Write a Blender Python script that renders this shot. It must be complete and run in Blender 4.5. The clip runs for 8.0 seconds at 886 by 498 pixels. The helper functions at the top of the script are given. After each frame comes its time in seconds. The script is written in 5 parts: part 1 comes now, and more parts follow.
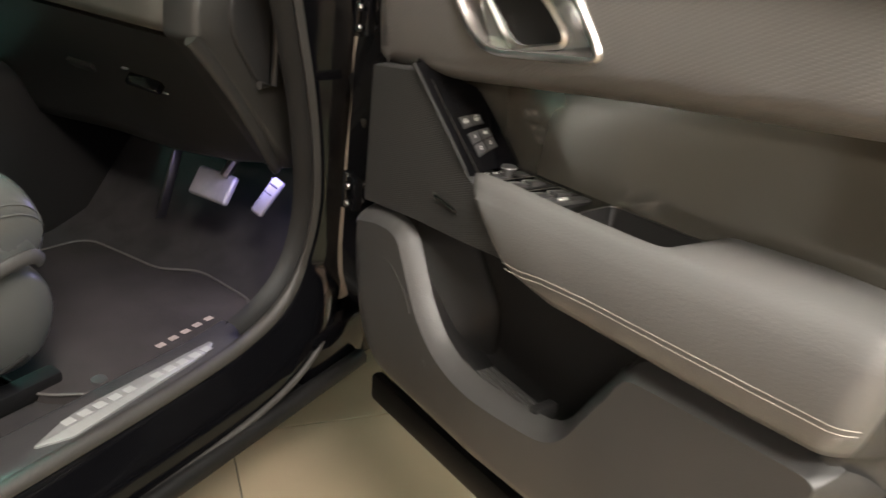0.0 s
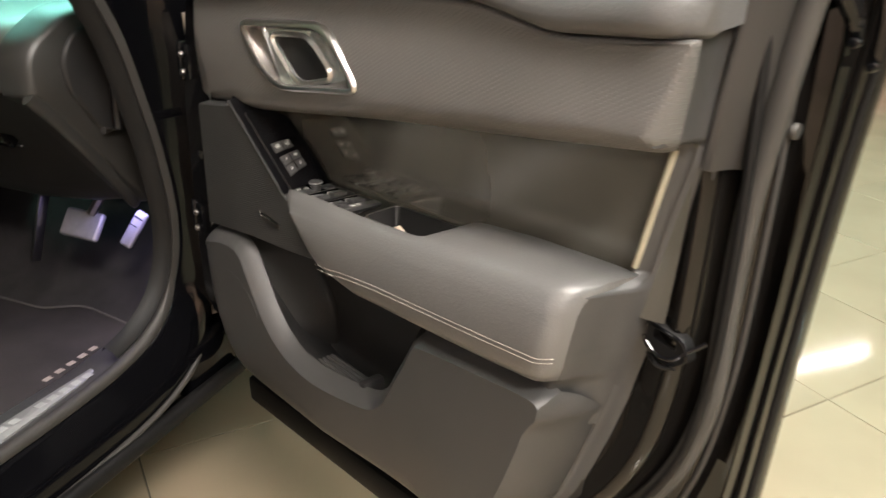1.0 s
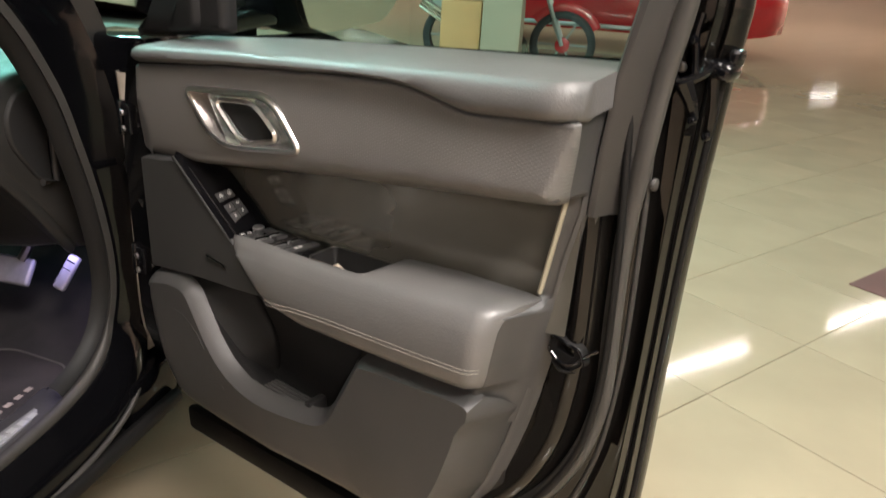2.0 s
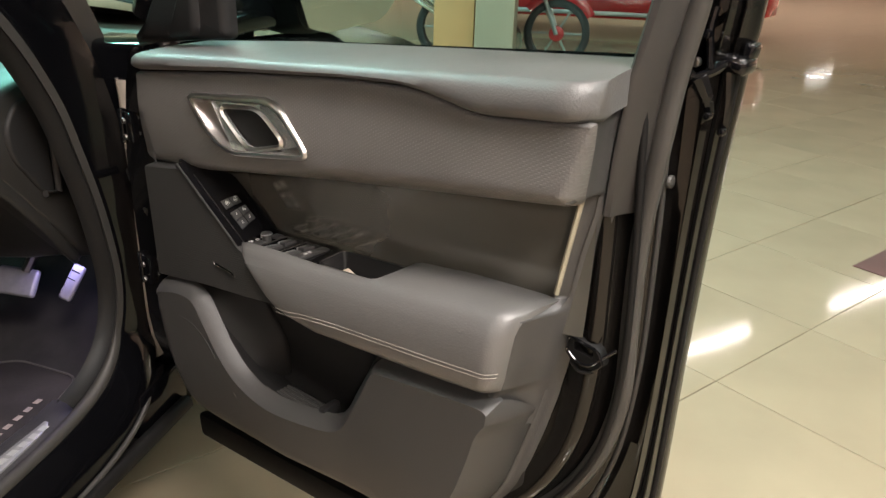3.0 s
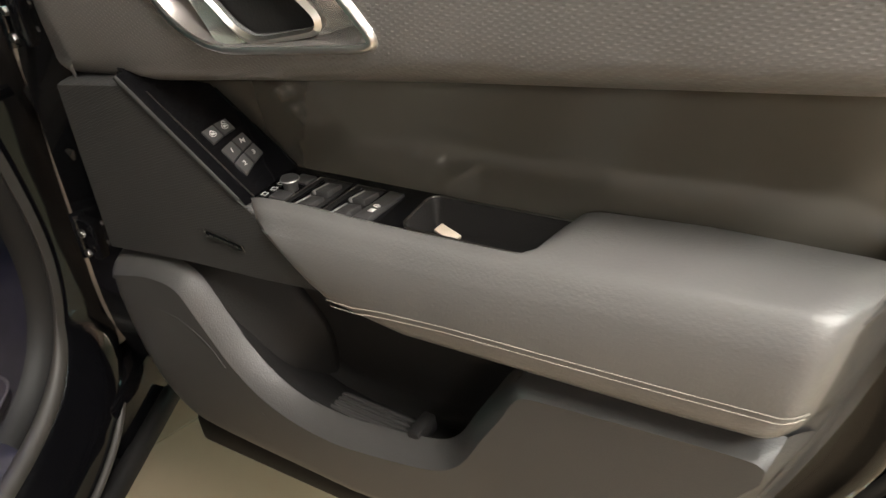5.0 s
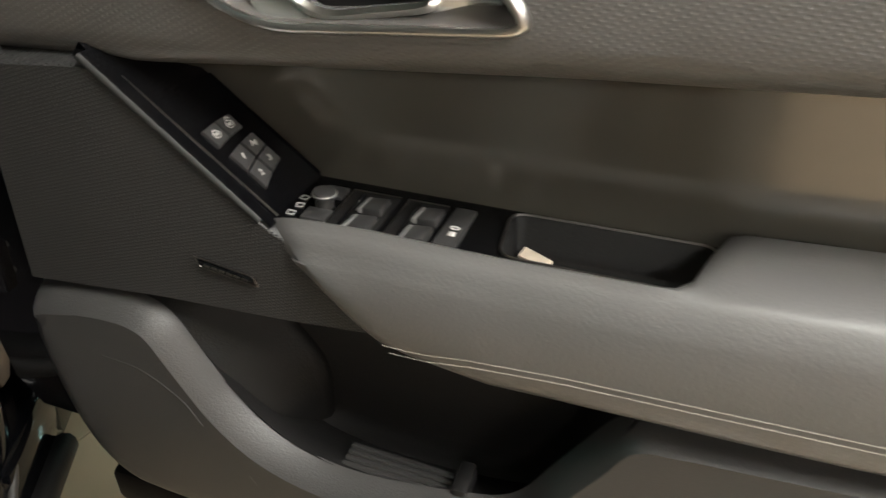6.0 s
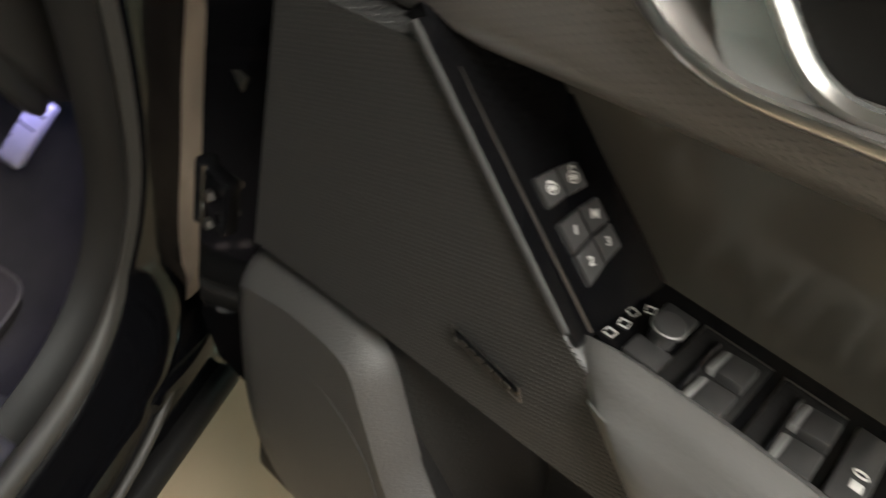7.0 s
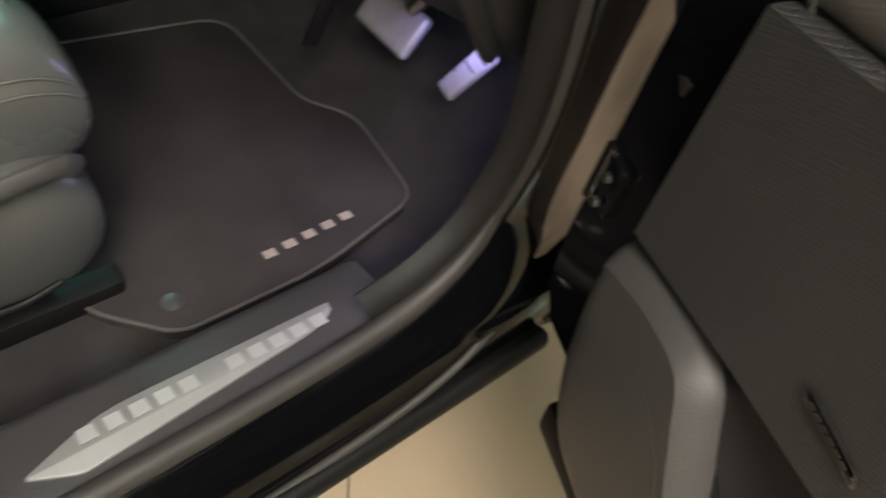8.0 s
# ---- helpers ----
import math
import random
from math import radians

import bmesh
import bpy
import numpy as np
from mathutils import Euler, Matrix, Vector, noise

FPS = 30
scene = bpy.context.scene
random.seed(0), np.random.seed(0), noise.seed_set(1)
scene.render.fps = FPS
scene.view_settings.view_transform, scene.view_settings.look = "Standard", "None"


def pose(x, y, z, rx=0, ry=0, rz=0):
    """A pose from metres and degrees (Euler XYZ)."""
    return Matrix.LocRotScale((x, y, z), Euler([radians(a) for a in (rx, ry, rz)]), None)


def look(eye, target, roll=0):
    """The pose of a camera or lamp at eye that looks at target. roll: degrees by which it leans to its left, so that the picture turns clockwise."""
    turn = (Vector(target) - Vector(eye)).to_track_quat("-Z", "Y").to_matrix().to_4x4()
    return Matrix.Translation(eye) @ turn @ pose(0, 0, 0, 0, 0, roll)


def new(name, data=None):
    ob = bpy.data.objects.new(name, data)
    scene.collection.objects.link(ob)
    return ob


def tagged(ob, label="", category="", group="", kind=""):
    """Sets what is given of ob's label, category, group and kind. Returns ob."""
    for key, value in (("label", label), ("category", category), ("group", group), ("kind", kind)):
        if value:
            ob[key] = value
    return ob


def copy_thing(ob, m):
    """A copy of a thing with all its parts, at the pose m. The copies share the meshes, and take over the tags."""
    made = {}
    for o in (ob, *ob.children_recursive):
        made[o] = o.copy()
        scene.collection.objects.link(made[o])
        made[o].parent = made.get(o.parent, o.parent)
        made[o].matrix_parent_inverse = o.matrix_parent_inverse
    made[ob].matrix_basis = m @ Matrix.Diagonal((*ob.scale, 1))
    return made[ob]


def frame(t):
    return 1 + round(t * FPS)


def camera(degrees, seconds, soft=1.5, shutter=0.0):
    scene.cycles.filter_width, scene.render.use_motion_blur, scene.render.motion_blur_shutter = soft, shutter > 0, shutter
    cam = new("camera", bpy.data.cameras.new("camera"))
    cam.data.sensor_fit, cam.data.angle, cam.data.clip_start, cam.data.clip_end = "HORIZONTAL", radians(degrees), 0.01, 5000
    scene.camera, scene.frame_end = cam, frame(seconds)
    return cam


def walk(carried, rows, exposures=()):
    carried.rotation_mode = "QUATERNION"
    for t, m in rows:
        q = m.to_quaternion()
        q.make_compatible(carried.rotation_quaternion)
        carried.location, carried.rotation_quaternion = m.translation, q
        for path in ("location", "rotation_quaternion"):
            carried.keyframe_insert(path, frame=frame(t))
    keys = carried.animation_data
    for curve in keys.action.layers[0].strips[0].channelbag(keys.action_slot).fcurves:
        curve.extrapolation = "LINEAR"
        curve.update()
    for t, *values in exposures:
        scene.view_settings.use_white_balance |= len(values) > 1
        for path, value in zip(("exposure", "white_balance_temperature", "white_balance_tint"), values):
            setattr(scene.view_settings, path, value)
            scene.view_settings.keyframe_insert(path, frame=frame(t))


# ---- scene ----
# the camera and its path
cam = camera(60.3, 8.0, soft=1.35, shutter=0.4)
PATH = [
    (0, (0.577, -0.785, 1.09), (-0.264, 0.828, 0.258), 7.6),
    (0.5, (0.677, -0.791, 1.116), (-0.107, 0.856, 0.296), 5.8),
    (1, (0.74, -0.838, 1.156), (0.065, 0.856, 0.334), 2.7),
    (1.5, (0.754, -0.915, 1.199), (0.33, 0.853, 0.366), 3.1),
    (2, (0.744, -0.964, 1.226), (0.311, 0.833, 0.462), 3.5),
    (2.2, (0.746, -0.971, 1.235), (0.281, 0.836, 0.515), 3.4),
    (3.5, (0.692, -0.901, 1.226), (0.295, 0.847, 0.338), 0.6),
    (4, (0.636, -0.777, 1.202), (0.261, 0.902, 0.181), -0.2),
    (4.5, (0.554, -0.699, 1.172), (0.278, 0.947, 0.07), -0.3),
    (4.7, (0.527, -0.673, 1.156), (0.233, 0.976, 0.063), -1.7),
    (5.8, (0.325, -0.548, 1.11), (0.542, 1.082, -0.027), 3.4),
    (6, (0.298, -0.531, 1.101), (0.572, 1.098, -0.027), 5.8),
    (6.5, (0.252, -0.428, 1.074), (0.385, 1.164, -0.129), 11.2),
    (7, (0.216, -0.364, 1.062), (0.062, 1.146, -0.241), 18.1),
    (7.5, (0.209, -0.375, 1.061), (-0.302, 0.961, -0.337), 20.2),
    (8, (0.197, -0.406, 1.071), (-0.589, 0.667, -0.423), 18.8),
]
EXPOSURES = [(0.0, 0.35, 6500, 10), (1.0, 0.3, 6450, 12), (2.0, 0.05, 6400, 14), (3.5, 0.0, 6400, 13), (4.5, 0.15, 6450, 11), (6.0, 0.0, 6150, 6), (6.5, -0.08, 6150, 5), (7.0, -0.08, 6200, 5), (8.0, 0.1, 6550, 8)]
walk(cam, [(t, look(eye, target, roll)) for t, eye, target, roll in PATH], EXPOSURES)

# ---- light ----
world = bpy.data.worlds.new("world")
scene.world = world
world.use_nodes = True
world.node_tree.nodes["Background"].inputs["Color"].default_value = (0.9, 0.88, 0.8, 1)
world.node_tree.nodes["Background"].inputs["Strength"].default_value = 0.15


# ---- materials ----
def node_material(name):
    m = bpy.data.materials.new(name)
    m.use_nodes = True
    nodes, links = m.node_tree.nodes, m.node_tree.links
    return m, nodes, links, nodes["Principled BSDF"]


def surface(name, color, rough=0.5, metal=0.0, spread=0.15, patch=6.0, grain=0.0, grain_size=300.0,
            coat=0.0, rough_spread=0.1, per_object=0.0, sheen=0.0, stretch=(1, 1, 1)):
    """A surface with slow stains, fine grain relief and some change of gloss."""
    m, nodes, links, out = node_material(name)
    tc = nodes.new("ShaderNodeTexCoord")
    mp = nodes.new("ShaderNodeMapping")
    mp.inputs["Scale"].default_value = stretch
    links.new(tc.outputs["Object"], mp.inputs["Vector"])
    big = nodes.new("ShaderNodeTexNoise")
    big.inputs["Scale"].default_value, big.inputs["Detail"].default_value = patch, 5
    links.new(mp.outputs["Vector"], big.inputs["Vector"])
    ramp = nodes.new("ShaderNodeValToRGB")
    lo, hi = ramp.color_ramp.elements
    lo.position, hi.position = 0.3, 0.7
    lo.color = (*[c * (1 - spread) for c in color], 1)
    hi.color = (*[min(1, c * (1 + spread)) for c in color], 1)
    links.new(big.outputs["Fac"], ramp.inputs["Fac"])
    tint = ramp.outputs["Color"]
    if per_object:
        info = nodes.new("ShaderNodeObjectInfo")
        vary = nodes.new("ShaderNodeMapRange")
        vary.inputs["To Min"].default_value, vary.inputs["To Max"].default_value = 1 - per_object, 1 + per_object
        links.new(info.outputs["Random"], vary.inputs["Value"])
        mul = nodes.new("ShaderNodeVectorMath")
        mul.operation = "SCALE"
        links.new(tint, mul.inputs[0])
        links.new(vary.outputs["Result"], mul.inputs["Scale"])
        tint = mul.outputs["Vector"]
    links.new(tint, out.inputs["Base Color"])
    fine = nodes.new("ShaderNodeTexNoise")
    fine.inputs["Scale"].default_value, fine.inputs["Detail"].default_value = grain_size, 3
    links.new(mp.outputs["Vector"], fine.inputs["Vector"])
    gl = nodes.new("ShaderNodeMapRange")
    gl.inputs["To Min"].default_value = max(0.02, rough - rough_spread)
    gl.inputs["To Max"].default_value = min(1.0, rough + rough_spread)
    links.new(big.outputs["Fac"], gl.inputs["Value"])
    links.new(gl.outputs["Result"], out.inputs["Roughness"])
    out.inputs["Metallic"].default_value = metal
    out.inputs["Coat Weight"].default_value = coat
    out.inputs["Coat Roughness"].default_value = 0.05
    out.inputs["Sheen Weight"].default_value = sheen
    if grain:
        bump = nodes.new("ShaderNodeBump")
        bump.inputs["Strength"].default_value, bump.inputs["Distance"].default_value = grain, 0.001
        links.new(fine.outputs["Fac"], bump.inputs["Height"])
        links.new(bump.outputs["Normal"], out.inputs["Normal"])
    return m


def dimpled(name, color, rough, pitch_x, pitch_z, depth, power=1.0, grain_size=500.0):
    """Leather or mesh with a staggered lattice of dimples in the panel's own plane."""
    m = surface(name, color, rough, spread=0.08, grain=0.25, grain_size=grain_size)
    nodes, links = m.node_tree.nodes, m.node_tree.links
    out = nodes["Principled BSDF"]
    tc = nodes.new("ShaderNodeTexCoord")
    sep = nodes.new("ShaderNodeSeparateXYZ")
    links.new(tc.outputs["Object"], sep.inputs[0])

    def wave(socket, pitch):
        k = nodes.new("ShaderNodeMath")
        k.operation = "MULTIPLY"
        k.inputs[1].default_value = math.pi / pitch * 1.0
        links.new(socket, k.inputs[0])
        c = nodes.new("ShaderNodeMath")
        c.operation = "COSINE"
        links.new(k.outputs[0], c.inputs[0])
        return c.outputs[0]

    prod = nodes.new("ShaderNodeMath")
    prod.operation = "MULTIPLY"
    links.new(wave(sep.outputs["X"], pitch_x), prod.inputs[0])
    links.new(wave(sep.outputs["Z"], pitch_z), prod.inputs[1])
    shape = nodes.new("ShaderNodeMapRange")
    shape.inputs["From Min"].default_value, shape.inputs["From Max"].default_value = 0.15, 0.75
    shape.interpolation_type = "SMOOTHSTEP"
    links.new(prod.outputs[0], shape.inputs["Value"])
    old = next(n for n in nodes if n.bl_idname == "ShaderNodeBump")
    bump = nodes.new("ShaderNodeBump")
    bump.invert = True
    bump.inputs["Strength"].default_value, bump.inputs["Distance"].default_value = power, depth
    links.new(shape.outputs["Result"], bump.inputs["Height"])
    links.new(old.outputs["Normal"], bump.inputs["Normal"])
    links.new(bump.outputs["Normal"], out.inputs["Normal"])
    return m


def glowing(name, color, strength):
    m, nodes, links, out = node_material(name)
    out.inputs["Base Color"].default_value = (0.8, 0.8, 0.8, 1)
    out.inputs["Emission Color"].default_value = (*color, 1)
    out.inputs["Emission Strength"].default_value = strength
    return m


def clear_glass(name, color):
    m, nodes, links, out = node_material(name)
    nodes.remove(out)
    end = nodes["Material Output"]
    see = nodes.new("ShaderNodeBsdfTransparent")
    see.inputs["Color"].default_value = (*color, 1)
    shine = nodes.new("ShaderNodeBsdfGlossy")
    shine.inputs["Roughness"].default_value = 0.02
    edge = nodes.new("ShaderNodeLayerWeight")
    edge.inputs["Blend"].default_value = 0.5
    rise = nodes.new("ShaderNodeMath")
    rise.operation = "POWER"
    rise.inputs[1].default_value = 5.0
    links.new(edge.outputs["Facing"], rise.inputs[0])
    fres = nodes.new("ShaderNodeMapRange")
    fres.inputs["To Min"].default_value, fres.inputs["To Max"].default_value = 0.03, 0.8
    links.new(rise.outputs[0], fres.inputs["Value"])
    mix = nodes.new("ShaderNodeMixShader")
    links.new(fres.outputs[0], mix.inputs[0])
    links.new(see.outputs[0], mix.inputs[1])
    links.new(shine.outputs[0], mix.inputs[2])
    links.new(mix.outputs[0], end.inputs["Surface"])
    return m


LEATHER = surface("grey_leather", (0.106, 0.103, 0.101), 0.40, grain=0.3, grain_size=420, spread=0.06, patch=9)
PERFORATED = dimpled("dimpled_leather", (0.108, 0.103, 0.099), 0.40, 0.0034, 0.0020, 0.0007, 0.45)
MESHED = dimpled("speaker_mesh", (0.029, 0.0285, 0.028), 0.45, 0.0030, 0.0013, 0.0009, 0.9)
PLASTIC = surface("soft_plastic", (0.037, 0.0358, 0.0350), 0.48, grain=0.3, grain_size=700, spread=0.07, patch=7)
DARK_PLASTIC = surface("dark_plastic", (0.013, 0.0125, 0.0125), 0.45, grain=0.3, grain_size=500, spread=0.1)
VENEER = surface("dark_gloss_veneer", (0.135, 0.127, 0.106), 0.14, metal=0.42, spread=0.05, patch=5, rough_spread=0.0, grain=0.008, grain_size=60, coat=1.0)
GLOSS = surface("black_gloss", (0.003, 0.003, 0.0035), 0.07, spread=0.2, rough_spread=0.03)
SWITCH = surface("switch_plastic", (0.034, 0.033, 0.033), 0.35, spread=0.08)
SATIN = surface("satin_metal", (0.36, 0.36, 0.355), 0.36, metal=0.55, spread=0.05, rough_spread=0.06, patch=20)
CHROME = surface("polished_metal", (0.75, 0.74, 0.72), 0.09, metal=1.0, spread=0.04, rough_spread=0.03)
PALE_METAL = surface("pale_satin_rim", (0.60, 0.59, 0.575), 0.28, metal=1.0, spread=0.04, rough_spread=0.04)
CUP_METAL = surface("smoked_cup_metal", (0.26, 0.245, 0.235), 0.26, metal=0.7, spread=0.05, rough_spread=0.05)
LEVER_METAL = surface("brushed_lever_metal", (0.60, 0.61, 0.60), 0.24, metal=0.8, spread=0.04, rough_spread=0.05, patch=20)
EDGE_TRIM = surface("dark_edge_trim", (0.021, 0.0205, 0.020), 0.5, grain=0.2, grain_size=500, spread=0.08)
KNEE_TRIM = surface("grey_knee_trim", (0.016, 0.0152, 0.014), 0.45, grain=0.3, grain_size=600, spread=0.08, patch=8)
DARK_METAL = surface("dark_metal", (0.16, 0.15, 0.14), 0.35, metal=1.0, spread=0.1)
MARK = surface("pale_marking", (0.55, 0.54, 0.52), 0.5, spread=0.03)
THREAD = surface("pale_thread", (0.30, 0.28, 0.245), 0.7, spread=0.1, patch=400)
PAINT = surface("black_paint", (0.002, 0.002, 0.0025), 0.10, coat=0.0, spread=0.1, rough_spread=0.04)
SHELL = surface("brown_black_paint", (0.0045, 0.004, 0.0036), 0.08, spread=0.15, rough_spread=0.03, grain=0.02, grain_size=120)
RUBBER = surface("black_rubber", (0.005, 0.0048, 0.0048), 0.55, spread=0.15, grain=0.2, grain_size=300)
DOOR_SEAL = surface("grey_door_rubber", (0.036, 0.034, 0.031), 0.5, spread=0.12, patch=20, grain=0.2, grain_size=400)
SEAL = surface("flocked_seal", (0.021, 0.019, 0.0172), 0.6, spread=0.12, patch=20, grain=0.3, grain_size=500)
CARPET = surface("dark_carpet", (0.025, 0.023, 0.0235), 0.95, spread=0.22, patch=18, grain=1.0, grain_size=900)
MAT = surface("dark_floor_mat", (0.027, 0.0235, 0.0235), 0.95, spread=0.2, patch=12, grain=1.0, grain_size=1100)
BINDING = surface("mat_binding", (0.045, 0.040, 0.037), 0.7, spread=0.15, patch=80)
SEAT_SIDE = surface("smooth_seat_plastic", (0.055, 0.056, 0.054), 0.28, grain=0.15, grain_size=500, spread=0.08)
SEAT_LEATHER = surface("seat_leather", (0.075, 0.078, 0.076), 0.26, grain=0.3, grain_size=380, spread=0.08)
FOAM = surface("beige_foam", (0.24, 0.205, 0.17), 0.8, spread=0.45, patch=22, grain=0.4, grain_size=160, stretch=(1, 1, 0.3))
TILE = surface("cream_tile", (0.345, 0.272, 0.192), 0.072, spread=0.07, patch=3.0, rough_spread=0.03, per_object=0.05, grain=0.03, grain_size=25)
GROUT = surface("dark_grout", (0.10, 0.085, 0.06), 0.8, spread=0.2, patch=10)
WALL = surface("warm_wall_paint", (0.48, 0.37, 0.31), 0.6, spread=0.06, patch=1.2, grain=0.1, grain_size=60)
PALE_WALL = surface("pale_wall_paint", (0.80, 0.66, 0.56), 0.6, spread=0.05, patch=1.0, grain=0.1, grain_size=60)
CEILING = surface("white_ceiling_paint", (0.58, 0.56, 0.53), 0.7, spread=0.04, patch=1.0)
RED = surface("red_paint", (0.42, 0.012, 0.018), 0.2, coat=0.8, spread=0.08)
TYRE = surface("tyre_rubber", (0.022, 0.022, 0.023), 0.7, spread=0.2, patch=30, grain=0.4, grain_size=200)
CARD = surface("cardboard", (0.60, 0.30, 0.135), 0.75, spread=0.1, patch=8, grain=0.1, grain_size=120)
COLUMN = surface("cream_column_paint", (0.42, 0.325, 0.25), 0.5, spread=0.06, patch=3)
BELT_LEATHER = surface("smooth_sill_leather", (0.088, 0.086, 0.085), 0.44, grain=0.4, grain_size=420, spread=0.06, patch=9)
FRAME_TRIM = surface("dark_frame_trim", (0.023, 0.0215, 0.020), 0.45, grain=0.2, grain_size=500, spread=0.08)
TRIM = surface("dark_cabin_trim", (0.018, 0.017, 0.0165), 0.42, grain=0.3, grain_size=600, spread=0.08, patch=8)
SILL_TRIM = surface("dark_sill_trim", (0.036, 0.034, 0.035), 0.45, grain=0.4, grain_size=500, spread=0.12, patch=10)
PALE_TRIM = surface("pale_dash_leather", (0.07, 0.066, 0.058), 0.4, grain=0.3, grain_size=420, spread=0.06, patch=9)
TREAD_METAL = surface("brushed_tread_metal", (0.22, 0.22, 0.22), 0.42, metal=0.25, spread=0.05, patch=20, stretch=(1, 12, 1))
PEDAL = surface("worn_pedal_metal", (0.20, 0.19, 0.21), 0.45, metal=0.4, spread=0.12, patch=60)
# door plastic darkened for the shade inside the pocket
SHADED_POCKET = surface("shaded_pocket_plastic", (0.011, 0.0107, 0.0104), 0.5, grain=0.3, grain_size=600, spread=0.1)
LETTER = surface("raised_letter_metal", (0.33, 0.33, 0.33), 0.4, metal=0.2, spread=0.05)
EMBROIDERY = surface("beige_embroidery", (0.20, 0.165, 0.145), 0.8, spread=0.2, patch=300)
# pale tone that paints the light on the veneer's end edge
LIT_EDGE = surface("painted_lit_edge", (0.30, 0.27, 0.20), 0.5, spread=0.1, patch=40)
PAPER = surface("cream_paper", (0.7, 0.6, 0.48), 0.7, spread=0.08, patch=60)
MAROON = surface("maroon_tile", (0.11, 0.045, 0.042), 0.65, spread=0.15, patch=6)
MIRROR = surface("mirror_silver", (0.9, 0.92, 0.88), 0.02, metal=1.0, spread=0.0, rough_spread=0.0)
GLOSS.node_tree.nodes["Principled BSDF"].inputs["Specular IOR Level"].default_value = 0.4
for m, level in ((PAINT, 0.22), (SHELL, 0.42), (SHADED_POCKET, 0.15), (EDGE_TRIM, 0.3), (RUBBER, 0.2), (DARK_PLASTIC, 0.2), (TRIM, 0.35), (CARPET, 0.1), (MAT, 0.1), (MESHED, 0.35)):
    m.node_tree.nodes["Principled BSDF"].inputs["Specular IOR Level"].default_value = level
BELT_LEATHER.node_tree.nodes["Principled BSDF"].inputs["Specular IOR Level"].default_value = 0.5
for m in (SEAT_LEATHER,):
    m.node_tree.nodes["Principled BSDF"].inputs["Specular IOR Level"].default_value = 0.9
LEATHER.node_tree.nodes["Principled BSDF"].inputs["Specular IOR Level"].default_value = 0.65
VENEER.node_tree.nodes["Principled BSDF"].inputs["Specular IOR Level"].default_value = 1.0
VENEER.node_tree.nodes["Principled BSDF"].inputs["Coat IOR"].default_value = 1.65
VENEER.node_tree.nodes["Principled BSDF"].inputs["Coat Roughness"].default_value = 0.09
GLASS = clear_glass("green_tinted_glass", (0.85, 0.97, 0.945))
SCREEN_GLASS = clear_glass("green_windscreen_glass", (0.56, 0.90, 0.82))
TUBE = glowing("lit_lamp_diffuser", (0.88, 1.0, 0.95), 6.5)
# glow of the added warm fill panels
WARM_FILL_GLOW = glowing("warm_fill_glow", (1.0, 0.90, 0.78), 16.0)
FOOT_LED = glowing("violet_footwell_lens", (0.5, 0.45, 1.0), 6.0)


# ---- building tools ----
def part(name, bm, material, parent=None, label="", sharp=35):
    """Links a bmesh as one mesh object under a thing or a part."""
    bmesh.ops.remove_doubles(bm, verts=bm.verts, dist=1e-5)
    bmesh.ops.recalc_face_normals(bm, faces=bm.faces)
    for f in bm.faces:
        f.smooth = True
    limit = radians(sharp)
    for e in bm.edges:
        e.smooth = len(e.link_faces) == 2 and e.calc_face_angle(0) < limit
    me = bpy.data.meshes.new(name)
    bm.to_mesh(me)
    bm.free()
    me.materials.append(material)
    ob = new(name, me)
    if parent and parent.parent and parent.parent.parent:
        parent = parent.parent
    ob.parent = parent
    if label:
        ob["label"] = label
    return ob


def empty(name, m, label, category, group="", kind=""):
    ob = new(name)
    ob.matrix_world = m
    ob.empty_display_size = 0.05
    return tagged(ob, label, category, group, kind)


def grid(bm, rows, close_u=False, close_v=False):
    """Quads over rows of points."""
    vs = [[bm.verts.new(p) for p in row] for row in rows]
    n, k = len(vs), len(vs[0])
    for i in range(n if close_u else n - 1):
        for j in range(k if close_v else k - 1):
            a, b = vs[i], vs[(i + 1) % n]
            try:
                bm.faces.new((a[j], a[(j + 1) % k], b[(j + 1) % k], b[j]))
            except ValueError:
                pass
    return vs


def curve(keys, x):
    """Smooth value at x through (x, value) keys."""
    if x <= keys[0][0]:
        return keys[0][1]
    for (x0, v0), (x1, v1) in zip(keys, keys[1:]):
        if x <= x1:
            t = (x - x0) / (x1 - x0)
            return v0 + (v1 - v0) * t
    return keys[-1][1]


def smooth_line(points, steps=6, closed=False):
    """Catmull-Rom through points."""
    pts = [Vector(p) for p in points]
    n, out = len(pts), []
    for i in range(n if closed else n - 1):
        p0 = pts[i - 1] if closed or i else pts[0] * 2 - pts[1]
        p1, p2 = pts[i], pts[(i + 1) % n]
        p3 = pts[(i + 2) % n] if closed or i + 2 < n else p2 * 2 - p1
        for s in range(steps):
            t = s / steps
            out.append(0.5 * (2 * p1 + (p2 - p0) * t + (2 * p0 - 5 * p1 + 4 * p2 - p3) * t * t + (3 * p1 - p0 - 3 * p2 + p3) * t ** 3))
    if not closed:
        out.append(pts[-1])
    return out


def rounded(points, radius, steps=5):
    """A closed 2D polygon with its corners rounded."""
    pts, out = [Vector(p) for p in points], []
    for i, p in enumerate(pts):
        a, b = pts[i - 1] - p, pts[(i + 1) % len(pts)] - p
        r = radius[i] if isinstance(radius, (list, tuple)) else radius
        r = min(r, a.length * 0.45, b.length * 0.45)
        a, b = p + a.normalized() * r, p + b.normalized() * r
        for s in range(steps + 1):
            t = s / steps
            out.append(a * (1 - t) ** 2 + p * 2 * t * (1 - t) + b * t * t)
    return out


